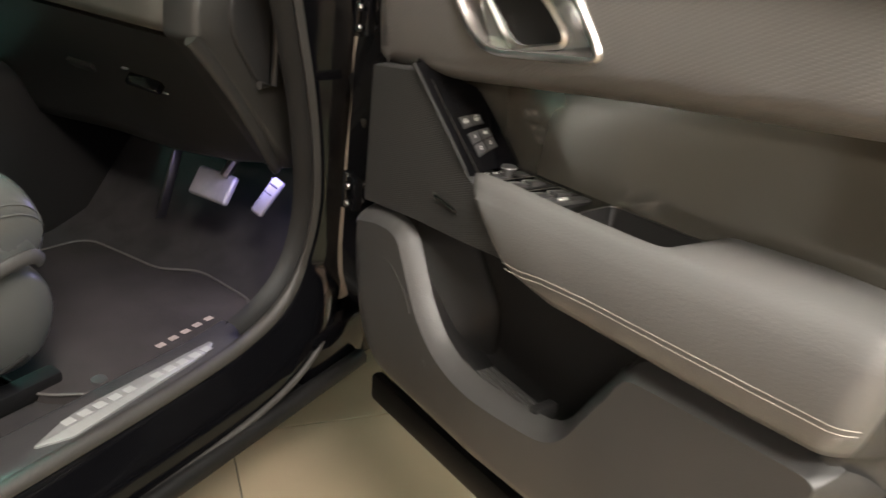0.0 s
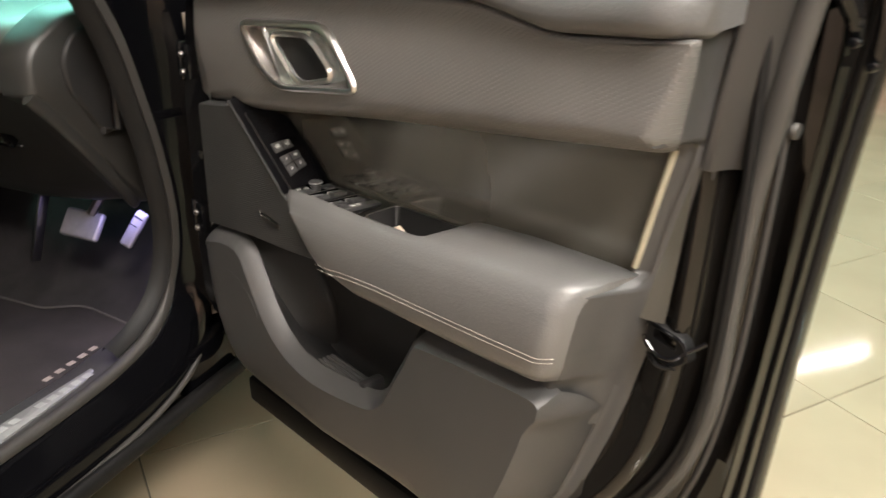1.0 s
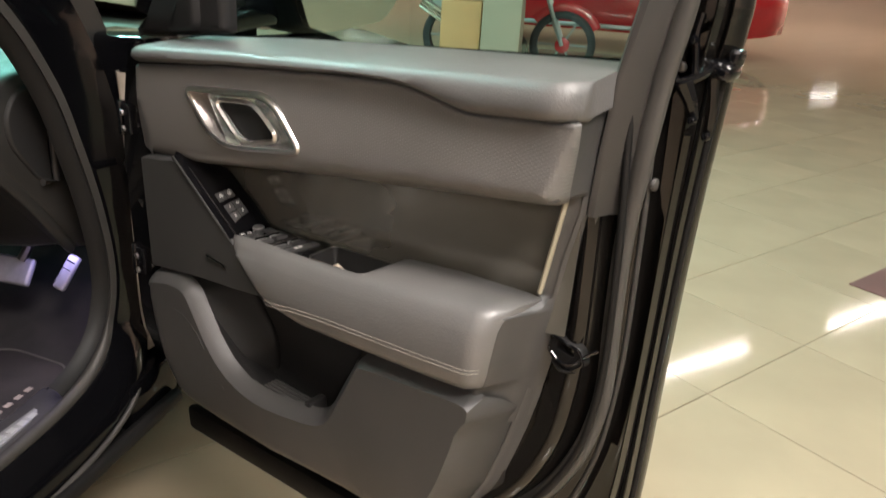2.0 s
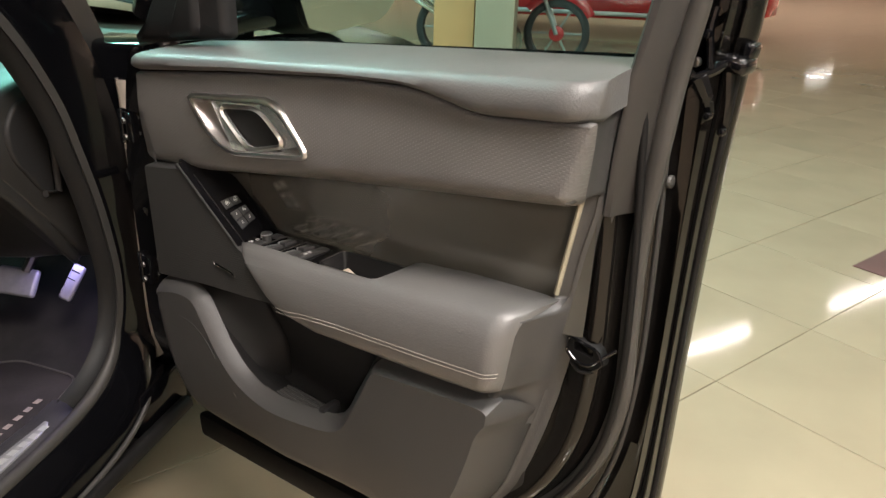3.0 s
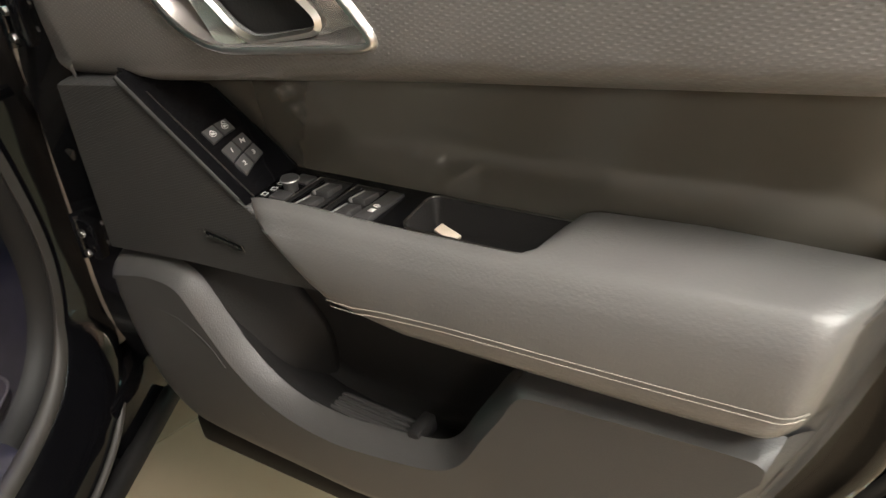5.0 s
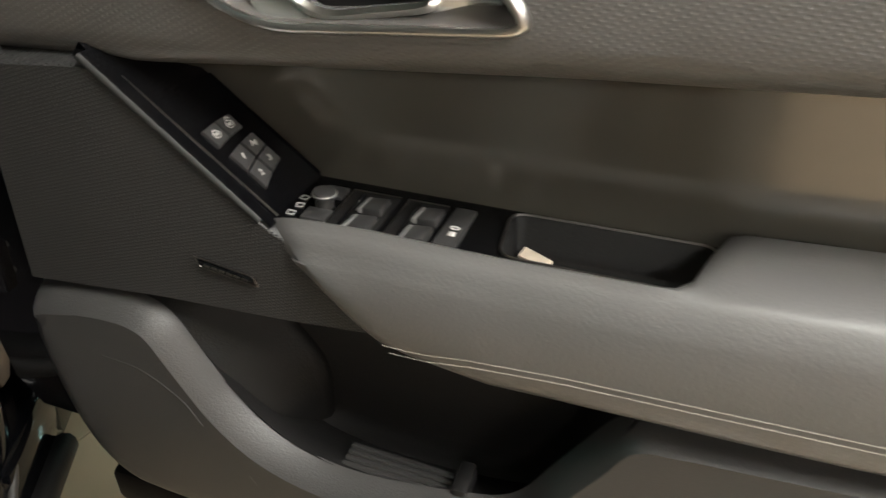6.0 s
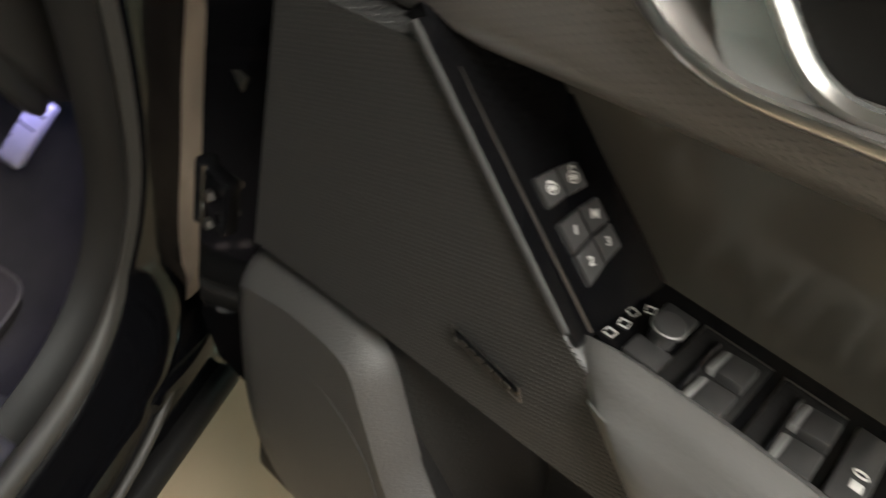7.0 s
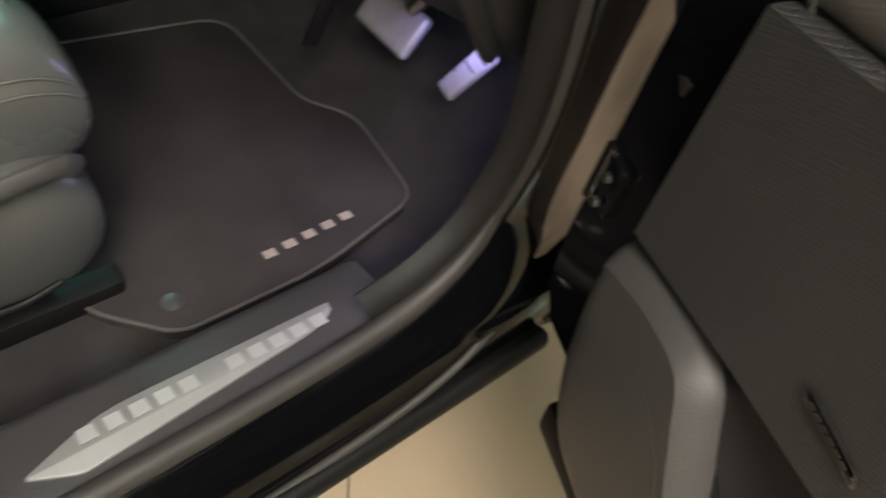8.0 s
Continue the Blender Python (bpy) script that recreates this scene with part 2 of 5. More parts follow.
def inset(points, d):
    """A closed 2D polygon moved inwards by d (one number or one for each point)."""
    n, out = len(points), []
    area = sum(points[i - 1].x * points[i].y - points[i].x * points[i - 1].y for i in range(n))
    s = 1 if area > 0 else -1
    for i, p in enumerate(points):
        t = points[(i + 1) % n] - points[i - 1]
        t = t.normalized() if t.length > 1e-9 else Vector((1, 0))
        k = d[i] if isinstance(d, (list, tuple)) else d
        out.append(p + Vector((-t.y, t.x)) * s * k)
    return out


def fill(bm, loops):
    """Triangles between closed loops of verts (the first outside, the rest holes)."""
    edges = []
    for loop in loops:
        for i in range(len(loop)):
            e = bm.edges.get((loop[i - 1], loop[i]))
            edges.append(e or bm.edges.new((loop[i - 1], loop[i])))
    bmesh.ops.triangle_fill(bm, use_beauty=True, use_dissolve=False, edges=edges)


def cushion(outline, front, back, roll, holes=(), turns=5, lift=None, cuts_x=(), cuts_z=(), hard=None):
    """A panel in the door's x-z plane: flat front at y = front, its rim rolled back to y = back over the width roll.
    outline: 2D points. lift(x, z): moves the surface in y."""
    bm = bmesh.new()
    backs = back if isinstance(back, (list, tuple)) else [back] * len(outline)
    rolls = roll if isinstance(roll, (list, tuple)) else [roll] * len(outline)
    rows = []
    for s in range(turns + 1):
        a = math.pi / 2 * s / turns
        flat = [0.0] * len(outline) if hard is None else hard
        k = s / turns
        ring = inset(outline, [r * ((1 - math.cos(a)) * (1 - h) + k * h) for r, h in zip(rolls, flat)])
        rows.append([(p.x, b + (front - b) * (math.sin(a) * (1 - h) + k * h), p.y) for p, b, h in zip(ring, backs, flat)])
    vs = grid(bm, rows, close_v=True)
    inner = []
    for hole, depth in holes:
        h = grid(bm, [[(p.x, front + depth * k, p.y) for p in hole] for k in (0, 1)], close_v=True)
        inner.append(h[0])
    fill(bm, [vs[-1], *inner])
    for x in cuts_x:
        bmesh.ops.bisect_plane(bm, geom=bm.verts[:] + bm.edges[:] + bm.faces[:], plane_co=(x, 0, 0), plane_no=(1, 0, 0))
    for z in cuts_z:
        bmesh.ops.bisect_plane(bm, geom=bm.verts[:] + bm.edges[:] + bm.faces[:], plane_co=(0, 0, z), plane_no=(0, 0, 1))
    if lift:
        for v in bm.verts:
            v.co.y += lift(v.co.x, v.co.z)
    return bm


def tube(points, radius, sides=8, caps=True, flat=1.0):
    """A round bar along points."""
    bm = bmesh.new()
    pts = [Vector(p) for p in points]
    rows = []
    for i, p in enumerate(pts):
        t = (pts[min(i + 1, len(pts) - 1)] - pts[max(i - 1, 0)]).normalized()
        ref = Vector((0, 0, 1)) if abs(t.z) < 0.9 else Vector((1, 0, 0))
        u = t.cross(ref).normalized()
        w = t.cross(u)
        r = radius(i / (len(pts) - 1)) if callable(radius) else radius
        rows.append([p + (u * math.cos(a) * flat + w * math.sin(a)) * r for a in (2 * math.pi * k / sides for k in range(sides))])
    vs = grid(bm, rows, close_v=True)
    if caps:
        bm.faces.new(vs[0])
        bm.faces.new(vs[-1])
    return bm


def block(size, m=None, bevel=0.002, segments=2):
    """A box with rounded edges, at the pose m."""
    bm = bmesh.new()
    bmesh.ops.create_cube(bm, size=1)
    bmesh.ops.scale(bm, vec=size, verts=bm.verts)
    if bevel:
        bmesh.ops.bevel(bm, geom=bm.edges[:], offset=min(bevel, min(size) * 0.45), segments=segments, affect="EDGES", profile=0.5)
    if m:
        bmesh.ops.transform(bm, matrix=m, verts=bm.verts)
    return bm


def disc(radius, height, m=None, sides=24, bevel=0.0015):
    bm = bmesh.new()
    prof = [(0, 0), (radius, 0), (radius, height - bevel), (radius - bevel * 0.3, height - bevel * 0.3), (radius - bevel, height), (0, height)]
    rows = [[(r * math.cos(a), r * math.sin(a), z) for a in (2 * math.pi * k / sides for k in range(sides))] for r, z in prof[1:-1]]
    vs = grid(bm, rows, close_v=True)
    bm.faces.new(vs[0])
    bm.faces.new(vs[-1])
    if m:
        bmesh.ops.transform(bm, matrix=m, verts=bm.verts)
    return bm


def joined(*bms):
    """Several bmeshes as one."""
    out = bmesh.new()
    for b in bms:
        me = bpy.data.meshes.new("join")
        b.to_mesh(me)
        b.free()
        out.from_mesh(me)
        bpy.data.meshes.remove(me)
    return out


def frame_at(o, x, y):
    """A pose at o with its x axis along x and its y axis near y."""
    x = Vector(x).normalized()
    z = x.cross(Vector(y)).normalized()
    y = z.cross(x)
    m = Matrix((x, y, z)).transposed().to_4x4()
    m.translation = o
    return m


def plan(points):
    return [Vector(p) for p in points]


# ---- showroom shell ----
def sheet(corners, thick, name, material, label):
    """A flat slab over four corners, thick metres away from the room."""
    bm = bmesh.new()
    a, b, c, d = (Vector(p) for p in corners)
    n = (b - a).cross(d - a).normalized() * -thick
    grid(bm, [[a, b, c, d], [p + n for p in (a, b, c, d)]], close_v=True)
    bm.faces.new([v for v in bm.verts[:4]])
    bm.faces.new([v for v in bm.verts[4:8]])
    return tagged(part(name, bm, material, label=label), category=name.split("_")[0], kind="structure")


X0, X1, Y0, Y1, HIGH = -9.0, 13.0, -7.0, 31.0, 3.4
sheet([(X0, Y0, HIGH), (X0, Y1, HIGH), (X1, Y1, HIGH), (X1, Y0, HIGH)], 0.2, "ceiling", CEILING, "plain white painted showroom ceiling with strip lamps")
sheet([(X0, Y0, 0), (X0, Y0, HIGH), (X0, Y1, HIGH), (X0, Y1, 0)][::-1], 0.2, "wall_west", PALE_WALL, "warm beige painted showroom wall")
sheet([(X1, Y0, 0), (X1, Y0, HIGH), (X1, Y1, HIGH), (X1, Y1, 0)], 0.2, "wall_east", PALE_WALL, "warm beige painted showroom wall")
sheet([(X0, Y1, 0), (X0, Y1, HIGH), (X1, Y1, HIGH), (X1, Y1, 0)][::-1], 0.2, "wall_north", PALE_WALL, "warm beige painted showroom wall far behind the cars")
sheet([(X0, Y0, 0), (X0, Y0, HIGH), (X1, Y0, HIGH), (X1, Y0, 0)], 0.2, "wall_south", WALL, "warm beige painted showroom wall")

# cool strip lamps over the floor ahead of the car, at 45 degrees to it
# a few are mirrored in the tiles; the others are unseen, added for brightness
COOL_AT = [(2.0, 7.6), (4.2, 9.7), (-2.0, 1.6), (2.3, 3.6), (5.2, 5.2), (-3.5, 7.5), (-4.3, 1.2), (7.0, 13.0), (1.0, 14.0), (7.1, 28.7), (10.5, 18.0), (0.5, 22.0), (8.5, 2.5), (-6.0, 11.0), (-6.0, 17.0), (3.0, -1.0)]
# unseen warm fill panels behind and beside the car, added to light door and floor
WARM_FILL_AT = [(2.1, -1.95), (-0.9, -5.0), (-2.9, -5.6), (2.4, -5.6), (1.0, -0.9)]


def ceiling_lamp(at, size, glow, label, group):
    lamp = empty("ceiling_lamp", pose(*at[0], HIGH, 0, 0, 45), label, "lamp", group)
    part("housing", block((size[0] + 0.06, size[1] + 0.05, 0.04), pose(0, 0, -0.022), 0.006), CEILING, lamp)
    part("diffuser", block((*size, 0.03), pose(0, 0, -0.056), 0.008), glow, lamp, "lit diffuser")
    for spot in at[1:]:
        copy_thing(lamp, pose(*spot, HIGH, 0, 0, 45))


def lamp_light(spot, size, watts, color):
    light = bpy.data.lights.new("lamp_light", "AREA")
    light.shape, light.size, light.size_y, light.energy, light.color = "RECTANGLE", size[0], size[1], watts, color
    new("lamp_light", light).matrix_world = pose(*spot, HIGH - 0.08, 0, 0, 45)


ceiling_lamp(COOL_AT, (1.44, 0.05), TUBE, "long cool white strip lamp fixed under the ceiling", "cool strip lamps")
ceiling_lamp(WARM_FILL_AT, (1.1, 0.5), WARM_FILL_GLOW, "wide warm fill panel added out of view under the ceiling", "warm lamp panels")
FAR = {0, 1, 7, 8, 9, 10, 11, 13, 14}
for n, (spot, watts) in enumerate(zip(COOL_AT, (18, 20, 260, 30, 11, 100, 140, 210, 200, 12, 380, 320, 60, 260, 260, 25))):
    lamp_light(spot, (1.44, 0.07), watts, (1.0, 0.86, 0.74) if n in FAR else (0.55, 1.0, 0.92))
# fill light of the added warm panels
for spot, watts in zip(WARM_FILL_AT, (200, 70, 40, 150, 75)):
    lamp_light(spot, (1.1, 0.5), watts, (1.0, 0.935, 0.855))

# ---- the open door ----
DOOR_TURN = -25.5
car = empty("car", pose(0, 0, 0), "glossy black car with its driver door open", "car")

# shell: the seal line and the outer edge, from the rear top round below to the front
SEAL_LINE = smooth_line([(0.786, 1.09, 0), (0.795, 0.94, 0), (0.796, 0.80, 0), (0.775, 0.69, 0), (0.713, 0.585, 0), (0.60, 0.515, 0), (0.44, 0.478, 0), (0.14, 0.448, 0), (0.06, 0.458, 0), (0.03, 0.52, 0), (0.025, 0.75, 0), (0.025, 1.05, 0)], 6)
SKIN_LINE = smooth_line([(0.838, 1.13, 0), (0.830, 0.98, 0), (0.827, 0.80, 0), (0.826, 0.62, 0), (0.818, 0.46, 0), (0.745, 0.395, 0), (0.50, 0.378, 0), (0.12, 0.370, 0), (0.02, 0.40, 0), (0.0, 0.5, 0), (0.0, 0.75, 0), (0.0, 1.06, 0)], 6)


def edge_row(k, y, d=0.0):
    """A line along the door's edge: k = 0 on the seal line, 1 on the skin's edge; d: moved towards the middle."""
    out = []
    for a, b in zip(SEAL_LINE, SKIN_LINE):
        p = a.lerp(b, k)
        q = Vector((0.42, 0.78, 0)) - p
        out.append((p.x + q.normalized().x * d, y, p.y + q.normalized().y * d))
    return out


bm = bmesh.new()
PROFILE = [(0, 0.066, 0.12), (0, 0.068, 0.060), (0, 0.067, 0.046), (0, 0.062, 0.038), (0, 0.0605, 0.032), (0, 0.063, 0.027), (0, 0.074, 0.0225), (0, 0.088, 0.018), (0, 0.096, 0.010), (0, 0.098, 0.0),
           (0.16, 0.104, 0), (0.24, 0.109, 0), (0.27, 0.124, 0), (0.45, 0.130, 0), (0.60, 0.130, 0), (0.64, 0.120, 0), (0.66, 0.113, 0), (0.70, 0.112, 0), (0.73, 0.118, 0), (0.75, 0.134, 0),
           (0.83, 0.138, 0), (0.85, 0.130, 0), (0.88, 0.130, 0), (0.90, 0.138, 0), (0.92, 0.150, 0), (0.96, 0.153, 0), (1.0, 0.158, 0), (1.0, 0.167, 0), (0.97, 0.170, 0)]
vs = grid(bm, [edge_row(k, y, d) for k, y, d in PROFILE])
bm.faces.new(vs[0])
door = part("door", bm, SHELL, car, "open door with a glossy brown-black inner shell", 45)
door.matrix_local = pose(0, 0, 0, 0, 0, DOOR_TURN)
bm = bmesh.new()
bm.faces.new([bm.verts.new(p) for p in edge_row(0.98, 0.170)])
part("outer_skin", bm, PAINT, door, "glossy black outer door skin")


def edge_tube(k, y, r, flat=1.0, sides=10, line=None):
    """A bar along the door's edge, r wide in the door's plane and flat times r thick."""
    pts = [Vector(p) for p in line or edge_row(k, y)[:56]]
    rows = []
    for i, p in enumerate(pts):
        t = (pts[min(i + 1, len(pts) - 1)] - pts[max(i - 1, 0)]).normalized()
        side = t.cross(Vector((0, 1, 0)))
        rows.append([p + side * r * math.cos(a) + Vector((0, 1, 0)) * r * flat * math.sin(a) for a in (2 * math.pi * m / sides for m in range(sides))])
    bm = bmesh.new()
    vs = grid(bm, rows, close_v=True)
    bm.faces.new(vs[0])
    bm.faces.new(vs[-1])
    return bm


seal_path = [(0.776, 0.082, 1.50), (0.806, 0.086, 1.34), (0.816, 0.089, 1.24), (0.8135, 0.090, 1.186), (0.8025, 0.091, 1.117), (0.796, 0.090, 1.042), (0.7905, 0.090, 0.965), (0.7915, 0.090, 0.88)]
seal_path = smooth_line(seal_path + [p for p in edge_row(-0.06, 0.090)[:56:3] if p[2] < 0.82], 4)
part("door_seal", edge_tube(0, 0, 0.0102, 0.66, line=seal_path), DOOR_SEAL, door, "matte grey rubber weather seal round the door edge and up the window frame", 60)
part("door_seal", edge_tube(-0.06, 0.078, 0.004), RUBBER, door, "thin black rubber lip", 60)
part("door_seal", edge_tube(0.80, 0.136, 0.003), RUBBER, door, "thin black rubber lip", 60)
part("door_seal", edge_tube(0.18, 0.104, 0.003), SEAL, door, "thin grey rubber lip", 60)
part("door_seal", edge_tube(0.93, 0.148, 0.0035), RUBBER, door, "thin black rubber lip", 60)
part("lower_strip", block((0.62, 0.02, 0.045), pose(0.365, 0.052, 0.452, 0, -5.5), 0.008), RUBBER, door, "black rubber strip along the lower door edge")

# latch bracket on the rear face
LATCH = plan(rounded([(0.742, 0.858), (0.778, 0.852), (0.786, 0.835), (0.772, 0.822), (0.752, 0.826), (0.740, 0.836)], 0.006, 5))
SLOT = plan(rounded([(0.750, 0.852), (0.772, 0.848), (0.772, 0.839), (0.750, 0.842)], 0.003, 4))
latch = part("latch", cushion(LATCH, 0.057, 0.068, 0.003, [(SLOT, 0.016)], 4), RUBBER, door, "black moulded latch surround")
part("latch_frame", tube([(p.x, 0.0566, p.y) for p in inset(LATCH, 0.002)], 0.0014, 6), GLOSS, latch, "glossy black rim")
part("latch_slot", block((0.026, 0.003, 0.012), pose(0.761, 0.0715, 0.845), 0.001), DARK_PLASTIC, latch, "dark latch opening")
part("latch_hook", tube(smooth_line([(0.746, 0.055, 0.838), (0.757, 0.053, 0.832), (0.770, 0.054, 0.832), (0.781, 0.060, 0.842), (0.790, 0.070, 0.850)], 4), 0.0018, 8), GLOSS, latch, "glossy black latch hook")
part("latch_lip", tube(smooth_line([(0.748, 0.057, 0.828), (0.760, 0.055, 0.821), (0.774, 0.058, 0.824)], 4), 0.002, 8), RUBBER, latch)
part("grommet", disc(0.0062, 0.004, frame_at((0.803, 0.1055, 1.020), (0, 1, 0), (0, 0, 1)), 16), DOOR_SEAL, door, "grey round rubber plug")

# window frame and glass
bm = bmesh.new()
rows = []
for z, a, b in ((0.990, 0.762, 0.784), (1.05, 0.765, 0.7895), (1.12, 0.772, 0.795), (1.19, 0.786, 0.808), (1.35, 0.774, 0.798), (1.50, 0.748, 0.776)):
    rows.append([(a, 0.10, z), (a, 0.060, z), (a + 0.004, 0.055, z), (a + 0.010, 0.056, z), (b - 0.006, 0.076, z), (b - 0.001, 0.081, z), (b, 0.088, z), (b - 0.004, 0.11, z)])
vs = grid(bm, rows)
bm.faces.new(vs[0])
part("window_frame", bm, FRAME_TRIM, door, "dark grey rear window frame trim", 60)
UP_SEAL = smooth_line([(0.786, 1.09, 0), (0.797, 1.14, 0), (0.803, 1.20, 0), (0.797, 1.35, 0), (0.775, 1.50, 0)], 6)
UP_SKIN = smooth_line([(0.838, 1.13, 0), (0.842, 1.165, 0), (0.842, 1.21, 0), (0.832, 1.35, 0), (0.808, 1.50, 0)], 6)
bm = bmesh.new()
grid(bm, [[(a.lerp(b, k).x, y, a.lerp(b, k).y) for a, b in zip(UP_SEAL, UP_SKIN)] for k, y, d in PROFILE[9:]])
part("window_frame", bm, SHELL, door, "gloss black ribbed rear window frame post", 40)
bracket = part("frame_bracket", joined(block((0.026, 0.030, 0.016), pose(0.836, 0.138, 1.128, 0, 10), 0.006, 3), block((0.012, 0.020, 0.022), pose(0.842, 0.146, 1.136, 0, 10), 0.004, 3),
                               tube(smooth_line([(0.803, 0.103, 1.124), (0.812, 0.104, 1.117), (0.822, 0.112, 1.121), (0.830, 0.126, 1.128), (0.841, 0.148, 1.130)], 5), 0.0042, 8),
                               tube(smooth_line([(0.815, 0.106, 1.118), (0.822, 0.112, 1.100), (0.826, 0.118, 1.085)], 5), lambda t: 0.009 - 0.005 * t, 8),
                               tube(smooth_line([(0.832, 0.130, 1.122), (0.834, 0.134, 1.095), (0.8335, 0.138, 1.068)], 5), lambda t: 0.006 - 0.002 * t, 8),
                               tube(smooth_line([(0.822, 0.112, 1.124), (0.818, 0.116, 1.140), (0.8145, 0.118, 1.156), (0.816, 0.120, 1.175)], 5), 0.0034, 8)), GLOSS, door, "black pressed bracket at the window frame foot")
part("stud", disc(0.004, 0.006, frame_at((0.827, 0.113, 1.0845), (1, 0, 0), (0, 0, 1)), 12), GLOSS, bracket, "black stud")
part("stud", disc(0.004, 0.006, frame_at((0.8345, 0.133, 1.068), (1, 0, 0), (0, 0, 1)), 12), GLOSS, bracket, "black stud")
part("stud", disc(0.0042, 0.006, frame_at((0.8145, 0.113, 1.153), (1, 0, 0), (0, 0, 1)), 12), GLOSS, bracket, "black stud")
part("bolt", disc(0.0042, 0.006, frame_at((0.812, 0.106, 1.130), (1, 0, 0.3), (0, 0, 1)), 14), DARK_METAL, bracket, "steel bolt head")
top_rail = smooth_line([(0.78, 0.07, 1.50), (0.5, 0.07, 1.53), (0.25, 0.07, 1.44), (0.10, 0.07, 1.28), (0.0, 0.07, 1.10)], 6)
part("window_frame", tube(top_rail, 0.022, 10), GLOSS, door, "gloss black upper window frame")
bm = bmesh.new()
gl = [(p.x, 0.118, p.y) for p in rounded([(0.0, 1.06), (0.80, 1.10), (0.77, 1.50), (0.5, 1.52), (0.25, 1.43), (0.10, 1.27)], 0.02)]
vs = grid(bm, [gl, [(x, y + 0.004, z) for x, y, z in gl]], close_v=True)
bm.faces.new(vs[0])
bm.faces.new(vs[-1])
pane = part("window_pane", bm, GLASS, door, "raised green-tinted side window glass")
# sail panel at the front of the window
sail = part("sail_panel", cushion(plan(rounded([(-0.010, 1.058), (0.214, 1.088), (0.208, 1.32), (0.19, 1.31), (0.034, 1.115)], 0.012)), 0.048, 0.070, 0.012), DARK_PLASTIC, door, "dark grey sail panel at the mirror")
part("tweeter_cover", cushion(plan(rounded([(0.085, 1.074), (0.165, 1.086), (0.165, 1.19), (0.135, 1.16)], 0.02)), 0.038, 0.055, 0.012), DARK_PLASTIC, sail, "rounded dark tweeter cover")
# outer mirror
m_out = plan(rounded([(0.228, 1.16), (0.252, 1.100), (0.266, 1.066), (0.314, 1.052), (0.450, 1.066), (0.490, 1.108), (0.492, 1.22), (0.30, 1.25)], [0.03, 0.02, 0.03, 0.03, 0.04, 0.03, 0.05, 0.05]))
mirror = part("door_mirror", cushion(m_out, -0.012, 0.09, 0.030), RUBBER, door, "glossy black outer mirror housing")
mirror.matrix_local = pose(0.10, 0, 0, 0, 0, 90)
part("mirror_glass", cushion(inset(m_out, 0.011), -0.018, -0.004, 0.002, lift=lambda x, z: -0.08 * (z - 1.12)), MIRROR, mirror, "silver mirror glass").matrix_local = pose(0.10, 0, 0, 0, 0, 90)
part("mirror_arm", tube([(0.12, 0.06, 1.08), (0.20, 0.07, 1.09), (0.30, 0.07, 1.10)], 0.028, 12), PAINT, mirror).matrix_local = pose(0.10, 0, 0, 0, 0, 90)

# belt pad
SEAM = [(0.07, 1.038), (0.30, 1.066), (0.50, 1.086), (0.575, 1.090), (0.62, 1.084), (0.66, 1.076), (0.79, 1.088)]
TOP = [(0.07, 1.060), (0.30, 1.084), (0.55, 1.104), (0.79, 1.122)]
bm = bmesh.new()
rows = []
for i in range(61):
    x = 0.078 + 0.698 * i / 60
    s = sum(curve(SEAM, x + d) for d in (-0.016, -0.008, 0, 0.008, 0.016)) / 5
    t = curve(TOP, x)
    e = 0.006 * max(0, 1 - (x - 0.078) / 0.02) ** 2 + 0.02 * max(0, 1 - (0.776 - x) / 0.025) ** 2
    rows.append([(x, 0.03, s + 0.004), (x, -0.004 + e, s), (x, -0.012 + e, s + 0.004), (x, -0.015 + e, s + 0.35 * (t - s)), (x, -0.013 + e, s + 0.7 * (t - s)),
                 (x, -0.007 + e, t - 0.002), (x, 0.002 + e, t), (x, 0.05, t + 0.004), (x, 0.115, t + 0.006), (x, 0.12, t - 0.02)])
vs = grid(bm, rows)
bm.faces.new(vs[0])
bm.faces.new(vs[-1])
part("belt_pad", bm, BELT_LEATHER, door, "dark grey leather pad along the window sill", 60)

# upper panel with the handle opening
BEZEL = plan(rounded([(0.194, 1.028), (0.380, 1.048), (0.445, 0.985), (0.266, 0.956)], [0.028, 0.03, 0.030, 0.045], 7))
upper = plan(rounded([(0.078, 1.036), (0.30, 1.064), (0.50, 1.084), (0.575, 1.088), (0.62, 1.082), (0.66, 1.074), (0.777, 1.087), (0.762, 1.006), (0.615, 0.982), (0.452, 0.958), (0.178, 0.910), (0.078, 0.900)],
                     [0.004, 0.05, 0.02, 0.03, 0.03, 0.03, 0.004, 0.012, 0.03, 0.03, 0.03, 0.004], 5))
low = [max(0.0, min(1.0, (curve([(0.07, 0.99), (0.78, 1.045)], p.x) - p.y) / 0.05)) for p in upper]
part("upper_panel", cushion(upper, -0.002, [0.006 + 0.04 * k for k in low], [0.005 + 0.020 * k for k in low], [(inset(BEZEL, 0.004), 0.03)], 6,
                            lambda x, z: -0.006 * math.sin(max(0, min(1, (z - 0.93) / 0.13)) * math.pi),
                            [0.1 + 0.04 * i for i in range(17)], [0.93 + 0.015 * i for i in range(10)]), PERFORATED, door, "dimpled dark grey leather upper panel", 50)
